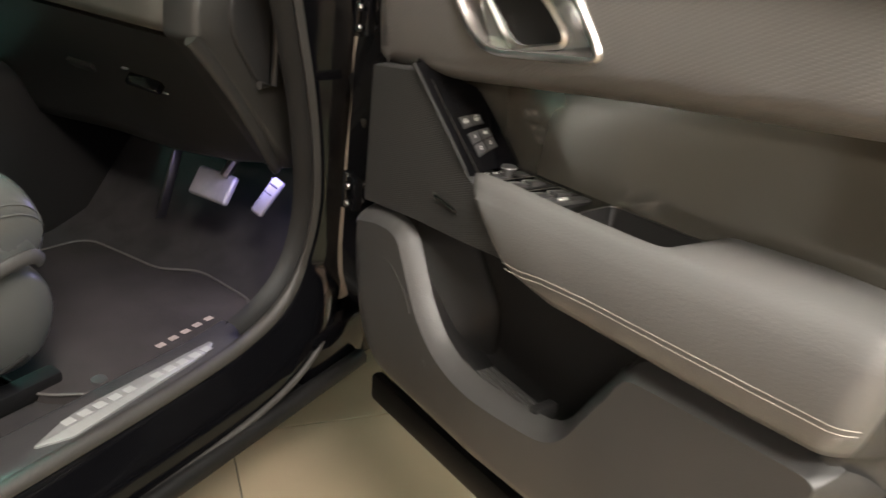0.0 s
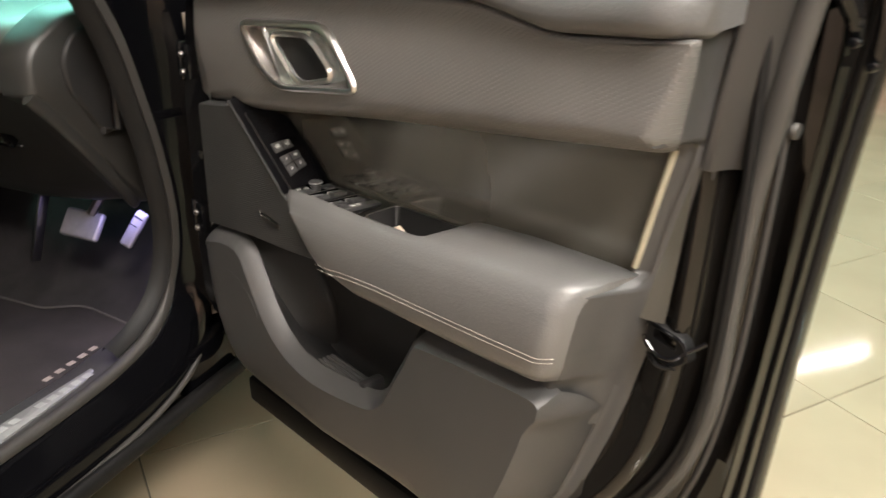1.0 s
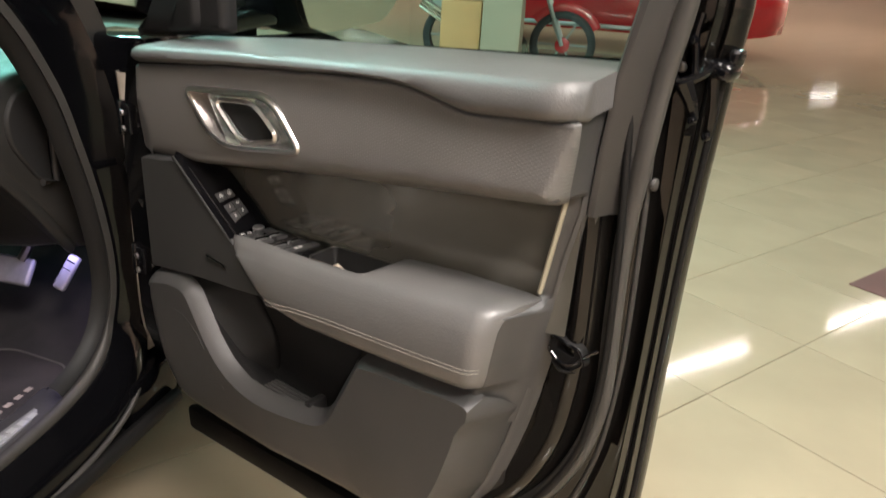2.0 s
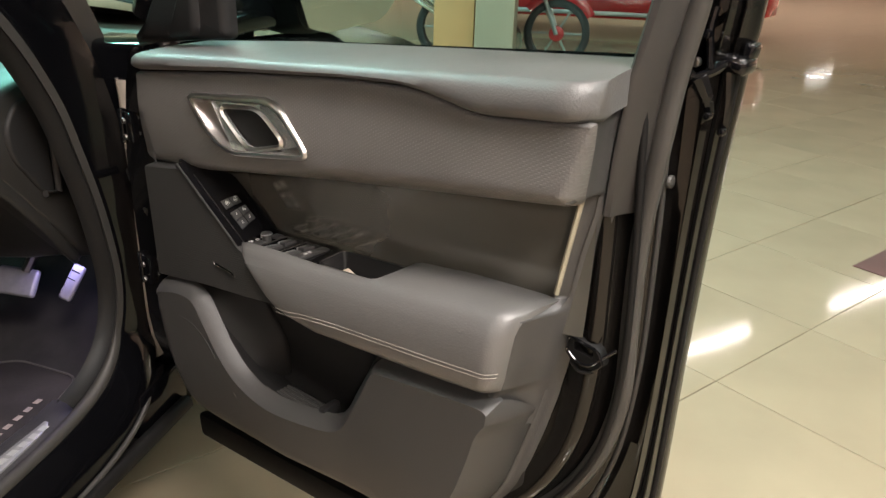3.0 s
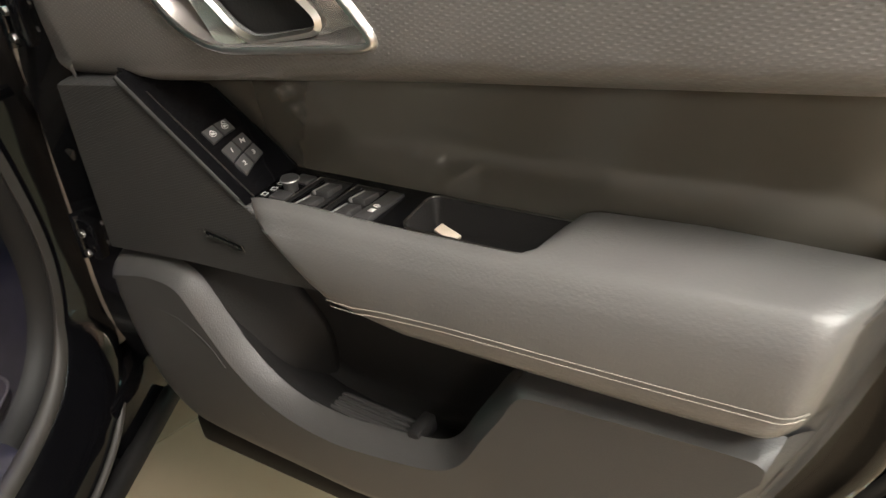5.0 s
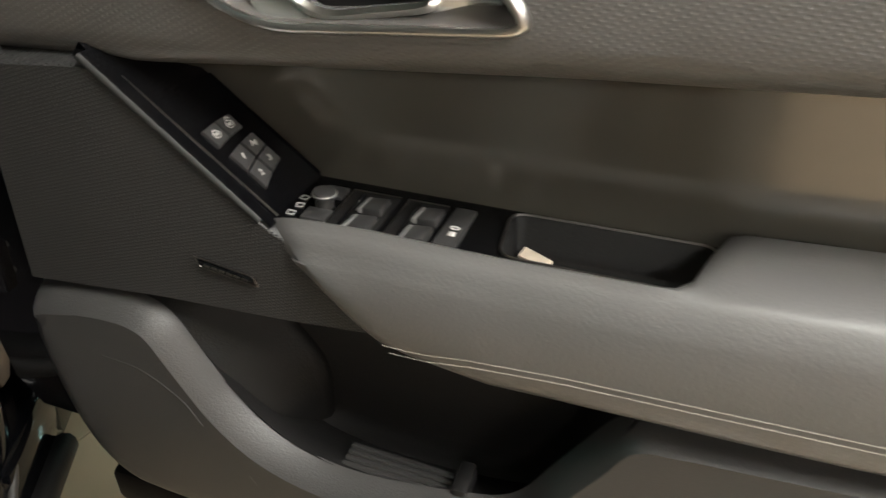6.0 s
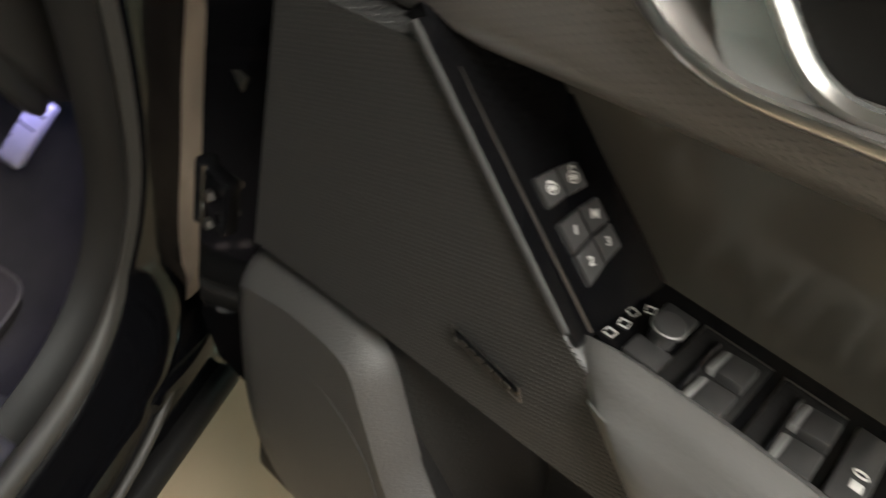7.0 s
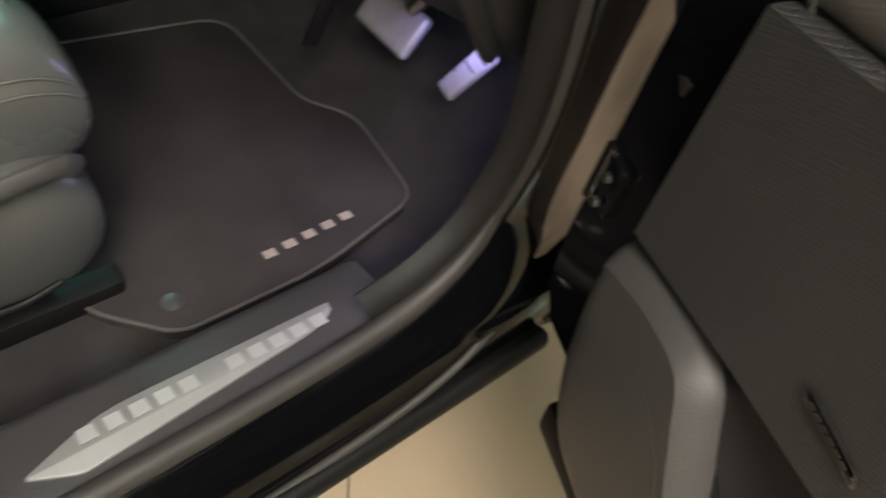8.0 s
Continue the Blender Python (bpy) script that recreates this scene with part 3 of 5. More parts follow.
# rear end wall of the trim: from its front corner back to the shell
WALL_BACK = [(0.53, 0.600), (0.560, 0.640), (0.604, 0.668), (0.636, 0.684), (0.685, 0.700), (0.729, 0.7125), (0.771, 0.7227), (0.81, 0.7303), (0.846, 0.7369), (0.901, 0.7447), (0.946, 0.7515), (0.991, 0.7625), (1.097, 0.768)]
WALL_FRONT = [(0.53, 0.580), (0.562, 0.616), (0.602, 0.648), (0.62, 0.658), (0.667, 0.6725), (0.70, 0.681), (0.755, 0.691), (0.784, 0.696), (0.80, 0.705), (0.827, 0.713), (0.86, 0.7175), (0.886, 0.7200), (0.8995, 0.7315), (1.008, 0.7515), (1.013, 0.7610), (1.097, 0.770)]
bm = bmesh.new()
rows = []
for i in range(150):
    z = 0.735 + 0.357 * i / 149
    xf, xb = curve(WALL_FRONT, z), curve(WALL_BACK, z)
    recess = max(0.0, min(1.0, (z - 0.8835) / 0.0125)) * max(0.0, min(1.0, (1.012 - z) / 0.004))
    yf = -0.003 + 0.020 * max(0.0, (0.66 - z) / 0.16) ** 2 + 0.051 * recess + 0.010 * max(0.0, min(1.0, (z - 1.004) / 0.02))
    yf += 0.006 * max(0.0, min(1.0, (0.800 - z) / 0.010)) + 0.010 * max(0.0, min(1.0, (0.765 - z) / 0.020))
    a, b = Vector((xf, yf + 0.004)), Vector((xb, 0.059))
    rows.append([(xf - 0.012 * (1 - 0.7 * recess), z_y, z) for z_y in (yf + 0.001,)] + [(xf - 0.004 * (1 - 0.6 * recess), yf, z)] + [(p.x, p.y - d, z) for p, d in ((a, 0), (a.lerp(b, 0.3), 0), (a.lerp(b, 0.62), 0), (a.lerp(b, 0.70), 0.0025), (a.lerp(b, 0.95), 0.002))] + [(xb + 0.002, 0.061, z), (xb + 0.010, 0.066, z)])
grid(bm, rows)
part("end_trim", bm, PLASTIC, door, "grey moulded end wall of the door trim", 60)
bm = bmesh.new()
grid(bm, [[(curve(WALL_BACK, z) + dx, y, z) for dx, y in ((-0.007, 0.056), (-0.003, 0.0535), (0.001, 0.056), (0.003, 0.061), (0.010, 0.067))] for z in [0.533 + 0.25 * k / 40 for k in range(41)]])
part("end_flange", bm, PLASTIC, door, "thin flange round the door trim", 60)

# inner handle
handle = part("inner_handle", cushion(BEZEL, -0.012, 0.004, 0.005, [(inset(BEZEL, 0.0075), 0.004)], 5), PALE_METAL, door, "satin metal inner door handle")
bm = bmesh.new()
cup0, cup1 = inset(BEZEL, 0.0075), inset(BEZEL, 0.020)
vs = grid(bm, [[(p.x, -0.009, p.y) for p in cup0], [(p.x, 0.004, p.y) for p in inset(BEZEL, 0.015)], [(p.x, 0.03, p.y) for p in cup1], [(p.x, 0.034, p.y) for p in inset(BEZEL, 0.028)]], close_v=True)
bm.faces.new(vs[-1])
part("handle_cup", bm, CUP_METAL, handle, "satin metal recessed cup")
def lever_tilt(z):
    """The lower bar of the lever leans back, its foot standing proud."""
    return 0.35 * min(max(z - 0.959, 0.0), 0.020) - 0.003


LEVER = plan(rounded([(0.236, 1.027), (0.364, 1.040), (0.4355, 0.9835), (0.288, 0.9615)], [0.014, 0.02, 0.016, 0.02], 6))
HOLE = plan(rounded([(0.268, 1.017), (0.342, 1.026), (0.385, 0.994), (0.318, 0.976)], [0.012, 0.02, 0.012, 0.018], 6))
part("handle_lever", cushion(LEVER, -0.008, 0.012, 0.004, [(HOLE, 0.004)], 5, lambda x, z: 0.010 * max(0.0, min(1.0, (x - 0.375) / 0.03)) * max(0.0, min(1.0, (0.424 - x) / 0.012)) + 0.004 * max(0.0, (0.255 - x) / 0.02) + lever_tilt(z), [0.385, 0.395, 0.405, 0.415, 0.25], [0.964, 0.969, 0.974, 0.979, 0.986]), LEVER_METAL, handle, "brushed satin pull lever")
bm = bmesh.new()
vs = grid(bm, [[(p.x, y + lever_tilt(p.y), p.y) for p in inset(HOLE, d)] for y, d in ((-0.0084, 0.0), (-0.0115, -0.0022), (-0.0084, -0.0058))], close_v=True)
part("lever_rim", bm, PALE_METAL, handle, "polished rim", 80)
# flat dark sheet stands for the shaded depth behind the lever
bm = bmesh.new()
bm.faces.new([bm.verts.new((p.x, 0.0015, p.y)) for p in inset(HOLE, -0.003)])
part("finger_hole", bm, DARK_PLASTIC, handle, "flat dark sheet for the shade behind the lever")

# recessed veneer panel behind the armrest
bm = bmesh.new()
rows = []
for i in range(25):
    x = 0.19 + 0.57 * i / 24
    zb, zt = curve([(0.19, 0.80), (0.54, 0.82), (0.76, 0.86)], x), curve([(0.19, 0.935), (0.45, 0.985), (0.76, 1.03)], x)
    rows.append([(x, 0.054 + 0.004 * math.sin(math.pi * j / 8) - 0.02 * max(0, 1 - (x - 0.19) / 0.05) ** 2, zb + (zt - zb) * j / 8) for j in range(9)])
grid(bm, rows)
part("veneer_panel", bm, VENEER, door, "glossy dark veneer panel behind the armrest", 80)
# light on the end edge, put in as a pale bar
part("veneer_edge", tube([(0.7485, 0.0445, 1.003), (0.740, 0.0450, 0.955), (0.7300, 0.0465, 0.901)], 0.0028, 6), LIT_EDGE, door, "lit edge of the veneer panel, painted pale")

# speaker panel
SPEAKER = plan(rounded([(0.080, 0.908), (0.176, 0.924), (0.292, 0.8415), (0.38, 0.815), (0.43, 0.790), (0.296, 0.768), (0.204, 0.756), (0.084, 0.735)], [0.006, 0.008, 0.01, 0.01, 0.01, 0.01, 0.01, 0.006], 4))
speaker = part("speaker_panel", cushion(SPEAKER, -0.012, 0.02, 0.004, ), MESHED, door, "ribbed dark speaker grille panel")
part("badge", cushion(plan(rounded([(0.236, 0.8035), (0.279, 0.8005), (0.279, 0.7955), (0.236, 0.7985)], 0.002)), -0.0138, -0.011, 0.001), GLOSS, speaker, "small dark metal name badge")
part("badge_rim", tube([(p.x, -0.0136, p.y) for p in plan(rounded([(0.2345, 0.8045), (0.2775, 0.8015), (0.2815, 0.7945), (0.2385, 0.7975), (0.2345, 0.8045)], 0.0015))], 0.0005, 5), DARK_METAL, speaker, "thin metal badge outline")
for i in range(6):
    part("badge_mark", block((0.0042, 0.0008, 0.0018), pose(0.2435 + 0.0056 * i, -0.0141, 0.8 - 0.0004 * i, 0, 4), 0.0003, 1), DARK_METAL, speaker, "unreadable pale lettering")
bm = bmesh.new()
rows = []
for i in range(15):
    p = Vector((0.170, 0.9275)).lerp(Vector((0.285, 0.8462)), i / 14)
    up = Vector((0.578, 0.816))
    q = [(-0.0042, -0.0118), (-0.0039, -0.0130), (-0.0032, -0.0136), (-0.0016, -0.0134), (-0.0004, -0.0128), (0.0004, -0.0115)]
    rows.append([((p + up * n).x, y, (p + up * n).y) for n, y in q])
grid(bm, rows)
part("speaker_edge", bm, EDGE_TRIM, speaker, "smooth grey edge strip", 60)
bm = bmesh.new()
grid(bm, [[(0.170 + 0.121 * i / 8 + 0.0003, -0.0117, 0.9275 - 0.0855 * i / 8), (0.170 + 0.121 * i / 8 + 0.0012, 0.004, 0.9275 - 0.0855 * i / 8 + 0.001)] for i in range(9)])
part("speaker_flank", bm, GLOSS, speaker, "gloss black flank of the speaker panel")

# black switch ramp
RA, RB = (Vector((0.182, -0.004, 0.9185)), Vector((0.290, -0.004, 0.8445))), (Vector((0.227, 0.042, 0.902)), Vector((0.297, 0.045, 0.852)))


def ramp_at(s, r, h=0.0):
    """A point on the sloping switch ramp: s down the slope, r across it, h above it."""
    a, b = RA[0].lerp(RA[1], s), RB[0].lerp(RB[1], s)
    n = (RA[1] - RA[0]).cross(RB[0] - RA[0]).normalized()
    n = n if n.z > 0 else -n
    return a.lerp(b, r) + n * h


bm = bmesh.new()
grid(bm, [[ramp_at(s / 6, -0.03, -0.02), *[ramp_at(s / 6, r / 4) for r in range(5)], ramp_at(s / 6, 1.0, -0.02)] for s in range(-1, 7)])
ramp = part("switch_ramp", bm, GLOSS, door, "sloping gloss black switch panel")
part("ramp_line", tube([ramp_at(s, 0.05, 0.0002) for s in (0.05, 0.5, 1.0)], 0.0008, 6), DARK_METAL, ramp, "thin bright line")


SKEW = 0.24


def pad_on_ramp(s0, s1, r0, r1, parent, name="button", mat=None, h=0.0022):
    """A flat button; its ends lean across the ramp."""
    bm = bmesh.new()
    at = lambda s, r, h: ramp_at(s - SKEW * (r - 0.2), r, h)
    top = [at(s0 + 0.006, r0 + 0.012, h), at(s1 - 0.006, r0 + 0.012, h), at(s1 - 0.006, r1 - 0.012, h), at(s0 + 0.006, r1 - 0.012, h)]
    foot = [at(s0, r0, -0.001), at(s1, r0, -0.001), at(s1, r1, -0.001), at(s0, r1, -0.001)]
    vs = grid(bm, [foot, top], close_v=True)
    bm.faces.new(vs[1])
    bmesh.ops.bevel(bm, geom=[e for e in bm.edges], offset=0.0004, segments=2, affect="EDGES")
    return part(name, bm, mat or SWITCH, parent)


def lettering(text, size, m):
    """Flat raised characters centred on m's origin, in the built-in font."""
    font = bpy.data.curves.new("lettering", "FONT")
    font.body, font.size, font.extrude, font.offset = text, size, 0.0002, 0.0001
    font.align_x, font.align_y, font.resolution_u = "CENTER", "CENTER", 2
    ob = bpy.data.objects.new("lettering", font)
    bm = bmesh.new()
    me = bpy.data.meshes.new_from_object(ob)
    bm.from_mesh(me)
    bpy.data.meshes.remove(me)
    bpy.data.objects.remove(ob)
    bpy.data.curves.remove(font)
    bmesh.ops.transform(bm, matrix=m, verts=bm.verts)
    return bm


def mark_on_ramp(s, r, kind, parent):
    s -= SKEW * (r - 0.2)
    o = ramp_at(s, r, 0.0024)
    down, across = ramp_at(s + 0.1, r) - ramp_at(s, r), ramp_at(s, r + 0.1) - ramp_at(s, r)
    m = frame_at(o, down, across)
    if kind in ("locked", "unlocked"):
        lift = 0.0 if kind == "locked" else 0.0016
        bow = [m @ Vector((-0.0008 - lift - 0.0019 * math.sin(a), 0.0014 * math.cos(a) + lift * 0.8, 0)) for a in (0, 0.5, 1.0, 1.57, 2.1, 2.6, 3.14)]
        ring = [m @ Vector((0.0006 + 0.0026 * math.cos(a), 0.0026 * math.sin(a), 0)) for a in (2 * math.pi * k / 16 for k in range(17))]
        b = joined(block((0.0022, 0.0030, 0.0004), m @ pose(0.0006, 0, 0), 0.0002, 1), tube(bow, 0.00036, 5), tube(ring, 0.0003, 5))
    else:
        b = lettering(kind, 0.0058, frame_at(o, across, -down))
    part("symbol", b, MARK, parent, "white printed symbol")


for r0, kind in ((0.20, "locked"), (0.455, "unlocked")):
    b = pad_on_ramp(0.44, 0.565, r0, r0 + 0.25, ramp)
    mark_on_ramp(0.50, r0 + 0.125, kind, b)
for s0, r0, kind in ((0.62, 0.22, "1"), (0.62, 0.482, "M"), (0.747, 0.22, "2"), (0.747, 0.482, "3")):
    b = pad_on_ramp(s0, s0 + 0.124, r0, r0 + 0.257, ramp)
    mark_on_ramp(s0 + 0.062, r0 + 0.13, kind, b)
part("ramp_lip", tube([ramp_at(s, 1.0, 0.0004) for s in (-0.1, 0.3, 0.7, 0.98)], 0.0011, 8), GLOSS, ramp, "rounded gloss black lip")

# level switch panel, tray and armrest
def deck(x, y, h=0.0):
    return Vector((x, y, 0.844 + 0.075 * (x - 0.29) + h))


TRAY = plan(rounded([(0.432, 0.004), (0.545, 0.004), (0.545, 0.050), (0.428, 0.048)], 0.008, 5))
bm = bmesh.new()
outer = [bm.verts.new(deck(*p)) for p in [(0.284, 0.004), (0.300, -0.003), (0.32, -0.005), (0.60, -0.006), (0.60, 0.059), (0.278, 0.059)]]
hole = [bm.verts.new(deck(p.x, p.y)) for p in TRAY]
fill(bm, [outer, hole])
deck_part = part("switch_deck", bm, GLOSS, door, "gloss black switch panel in the armrest")
bm = bmesh.new()
vs = grid(bm, [[deck(p.x, p.y, 0.0004) for p in inset(TRAY, -0.004)], [deck(p.x, p.y, 0.002) for p in inset(TRAY, -0.002)], [deck(p.x, p.y, 0.0) for p in TRAY], [deck(p.x, p.y, -0.022) for p in inset(TRAY, 0.003)], [deck(p.x, p.y, -0.025) for p in inset(TRAY, 0.008)]], close_v=True)
bm.faces.new(vs[-1])
part("tray", bm, DARK_PLASTIC, deck_part, "shallow dark tray beside the switches", 60)

# metal line laid where the black tray rim catches a highlight
part("tray_rim", tube([deck(p.x, p.y, 0.0022) for p in inset(TRAY, -0.003) + inset(TRAY, -0.003)[:1]], 0.0008, 6), DARK_METAL, deck_part, "metal line drawn for the highlight on the tray rim")


def deck_block(x, y, sx, sy, sz, h, name, mat, parent, label="", rx=0.0, bevel=0.0012):
    o = deck(x, y, h)
    m = Matrix.Translation(o) @ pose(0, 0, 0, rx, -4.3, 0)
    return part(name, block((sx, sy, sz), m, bevel), mat, parent, label)


# mirror adjuster: a domed knob between two flat keys, with outlined symbols
adj = deck_block(0.3125, 0.0075, 0.017, 0.014, 0.003, 0.001, "mirror_switch", SWITCH, deck_part, "mirror adjuster with a round knob")
deck_block(0.3105, 0.037, 0.016, 0.014, 0.003, 0.001, "side_key", SWITCH, adj)
part("knob", disc(0.0058, 0.009, Matrix.Translation(deck(0.3122, 0.0190, 0.001)), 24), SWITCH, adj)
part("knob_cap", disc(0.0076, 0.0036, Matrix.Translation(deck(0.3122, 0.0190, 0.0088)), 28, 0.0014), SWITCH, adj, "dark knob cap")
part("knob_ring", tube([deck(0.3122 + 0.0073 * math.cos(a), 0.0190 + 0.0073 * math.sin(a), 0.0106) for a in (2 * math.pi * k / 24 for k in range(25))], 0.0006, 6), SATIN, adj, "bright knob ring")
for x, y, turn_by in ((0.2955, 0.0060, 0), (0.2965, 0.0160, 10), (0.2950, 0.0255, -15), (0.2995, 0.0335, 20)):
    m = Matrix.Translation(deck(x, y, 0.0006)) @ pose(0, 0, 0, 0, -4.3, turn_by)
    part("symbol", tube([m @ Vector(p) for p in ((-0.0022, -0.0024, 0), (0.0022, -0.0024, 0), (0.0022, 0.0020, 0), (-0.0022, 0.0020, 0), (-0.0022, -0.0010, 0))], 0.00042, 5), MARK, adj, "white printed symbol")
# window switches: two wells with a thin rim, two keys each
for x0, x1, key_x in ((0.3212, 0.3535, 0.3425), (0.3590, 0.3860, 0.3785)):
    well = part("switch_well", block((x1 - x0, 0.058, 0.002), Matrix.Translation(deck((x0 + x1) / 2, 0.0165, -0.0004)) @ pose(0, 0, 0, 0, -4.3), 0.0006), DARK_PLASTIC, deck_part, "sunken black switch well")
    part("well_rim", tube([deck(x0, -0.010, 0.0012), deck(x0, 0.0452, 0.0012), deck(x1, 0.0452, 0.0012)], 0.0005, 6), DARK_METAL, well, "thin bright well rim")
    part("well_side", block((0.0022, 0.040, 0.007), Matrix.Translation(deck(x0 + 0.0085, 0.018, 0.0006)) @ pose(0, 0, 0, 0, 24), 0.0008), GLOSS, well, "gloss black sloping side")
    for y in (0.0060, 0.0283):
        key = part("window_switch", block((0.0128, 0.0182, 0.0060), Matrix.Translation(deck(key_x + 0.0010, y, 0.0012)) @ pose(0, 0, 0, -5, -9), 0.0012), SWITCH, deck_part, "grey window switch with a bright edge")
        part("bright_edge", block((0.0034, 0.0176, 0.0042), Matrix.Translation(deck(key_x - 0.0068, y, 0.0012)) @ pose(0, 0, 0, -5, -28), 0.0006), SATIN, key, "bright metal edge")
child = deck_block(0.3975, 0.0210, 0.0138, 0.048, 0.005, 0.001, "lock_switch", SWITCH, deck_part, "flat button with white symbols", rx=-3)
deck_block(0.3988, 0.0100, 0.0046, 0.0050, 0.0006, 0.0045, "symbol", MARK, child, "white printed symbol", rx=-3, bevel=0.0003)
part("symbol", tube([deck(0.3984 + 0.0028 * math.cos(a), 0.0172 + 0.0015 * math.sin(a), 0.0044) for a in (2 * math.pi * k / 14 for k in range(15))], 0.0005, 5), MARK, child, "white printed symbol")

ARM_TOP = [(0.284, 0.847), (0.353, 0.8555), (0.44, 0.8615), (0.529, 0.870), (0.582, 0.8775), (0.624, 0.883), (0.72, 0.893)]
ARM_BACK = [(0.284, 0.862), (0.546, 0.881), (0.627, 0.8915), (0.731, 0.8995)]
ARM_LOW = [(0.284, 0.770), (0.40, 0.768), (0.49, 0.773), (0.58, 0.781), (0.72, 0.795)]
STITCH = [(0.284, 0.784), (0.352, 0.789), (0.40, 0.796), (0.48, 0.804), (0.57, 0.813), (0.735, 0.830)]
ARM_END = [(0.775, 0.696), (0.790, 0.701), (0.827, 0.7115), (0.86, 0.716), (0.888, 0.719), (0.90, 0.722)]


def arm_front(x):
    return -0.020 - 0.004 * min(1, max(0, (x - 0.284) / 0.12)) ** 0.6


def slant(x0, z, y=0.0):
    """The armrest starts along a line that falls towards the rear, and its rear end leans."""
    fade = max(0.0, 1 - (x0 - 0.284) / 0.2)
    x = x0 + fade * max(0.0, 0.852 - z) * 1.12
    if x > 0.64:
        x = 0.64 + (x - 0.64) * (curve(ARM_END, z) + 0.012 * max(0.0, min(1.0, y / 0.045)) * (z > 0.86) - 0.64) / 0.08
    return x


def arm_round(x0):
    """How far the rear end of the armrest is rounded back towards the door."""
    return 0.015 * max(0.0, 1 - (0.72 - x0) / 0.020) ** 2


def arm_tip(x0):
    """1 at the very nose of the armrest, 0 from 32 mm on."""
    return 1 - math.sqrt(max(0.0, 1 - (1 - min(1.0, (x0 - 0.278) / 0.034)) ** 2))


bm = bmesh.new()
rows = []
NX = 64
for i in range(NX + 1):
    x = 0.278 + (0.026 * (i / 10) ** 2 if i <= 10 else 0.026 + 0.416 * (i - 10) / (NX - 10))
    t, b, yf = curve(ARM_TOP, x), curve(ARM_LOW, x), arm_front(x)
    end = arm_round(x)
    tip = arm_tip(x)
    wide = 1 / (1 + math.exp(-(x - 0.541) / 0.0035))
    lip = 0.0165 + 0.047 * wide
    yb = min(yf + lip + 0.006, 0.050)
    tb = t + wide * (curve(ARM_BACK, x) - t)
    sec = [(0.035, b + 0.012), (0.012, b + 0.001), (yf + 0.022, b), (yf + 0.010, b + 0.004), (yf + 0.003, b + 0.013), (yf, b + 0.30 * (t - b)), (yf - 0.001, b + 0.5 * (t - b)), (yf, b + 0.75 * (t - b)),
           (yf + 0.0015, t - 0.019), (yf + 0.0048, t - 0.0100), (yf + 0.0095, t - 0.0036), (yf + 0.0150, t), (yf + 0.014 + (lip - 0.014) * 0.5, (t + tb) / 2 + 0.0008), (yb, tb - 0.0005 - 0.003 * (1 - wide)), (yb + 0.003, tb - 0.004 - 0.006 * (1 - wide)), (yb + 0.004, tb - 0.03)]
    rows.append([(slant(x, z, y), y + (end if y < 0.0 else 0.3 * end) + 0.0066 * tip * (1 if y < yf + 0.011 else 0.3), z - 0.25 * end * (1 if z > t - 0.012 else 0) - tip * (0.009 if z > t - 0.005 else 0.006 if z > t - 0.012 else 0.003 if z > t - 0.022 else 0.0)) for y, z in sec])
vs = grid(bm, rows)
bm.faces.new(vs[0])
bm.faces.new(vs[-1])
arm = part("armrest", bm, LEATHER, door, "padded dark grey leather armrest with pale twin stitching", 70)
# twin seam stitches
bm = bmesh.new()
for k in (0, 1):
    n = 140
    for i in range(n):
        x = 0.305 + (0.717 - 0.305) * i / n
        z = curve(STITCH, x) - 0.0045 * k
        a = Vector((slant(x, z), arm_front(x) + arm_round(x) + 0.0066 * arm_tip(x) - 0.0010, z))
        x2 = x + 0.0021
        z2 = curve(STITCH, x2) - 0.0045 * k + 0.0005
        b = Vector((slant(x2, z2), arm_front(x2) + arm_round(x2) + 0.0066 * arm_tip(x2) - 0.0010, z2))
        t = tube([a, b], 0.00038, 4)
        me = bpy.data.meshes.new("t")
        t.to_mesh(me)
        t.free()
        bm.from_mesh(me)
        bpy.data.meshes.remove(me)
tagged(part("stitching", bm, THREAD, arm, "pale twin row of stitches"), kind="stuff")

# lower panel with the map pocket
LOWER = plan([(0.072, 0.640), (0.066, 0.700), (0.078, 0.732), (0.12, 0.742), (0.160, 0.7475), (0.186, 0.7455), (0.2035, 0.735), (0.2215, 0.7105), (0.251, 0.6715), (0.2851, 0.645), (0.3285, 0.634), (0.3792, 0.6365), (0.4293, 0.6445), (0.456, 0.652), (0.472, 0.667),
              (0.487, 0.697), (0.503, 0.728), (0.517, 0.754), (0.532, 0.765), (0.56, 0.769), (0.63, 0.779), (0.682, 0.7855), (0.706, 0.781), (0.7165, 0.758), (0.711, 0.728), (0.700, 0.686), (0.684, 0.637), (0.667, 0.604), (0.636, 0.560), (0.57, 0.530), (0.47, 0.521), (0.3, 0.507), (0.17, 0.499), (0.12, 0.513), (0.09, 0.56)])
LOWER = [Vector((p.x, p.y)) for p in smooth_line([(p.x, p.y, 0) for p in LOWER], 4, True)]
backs, rolls, hard = [], [], []
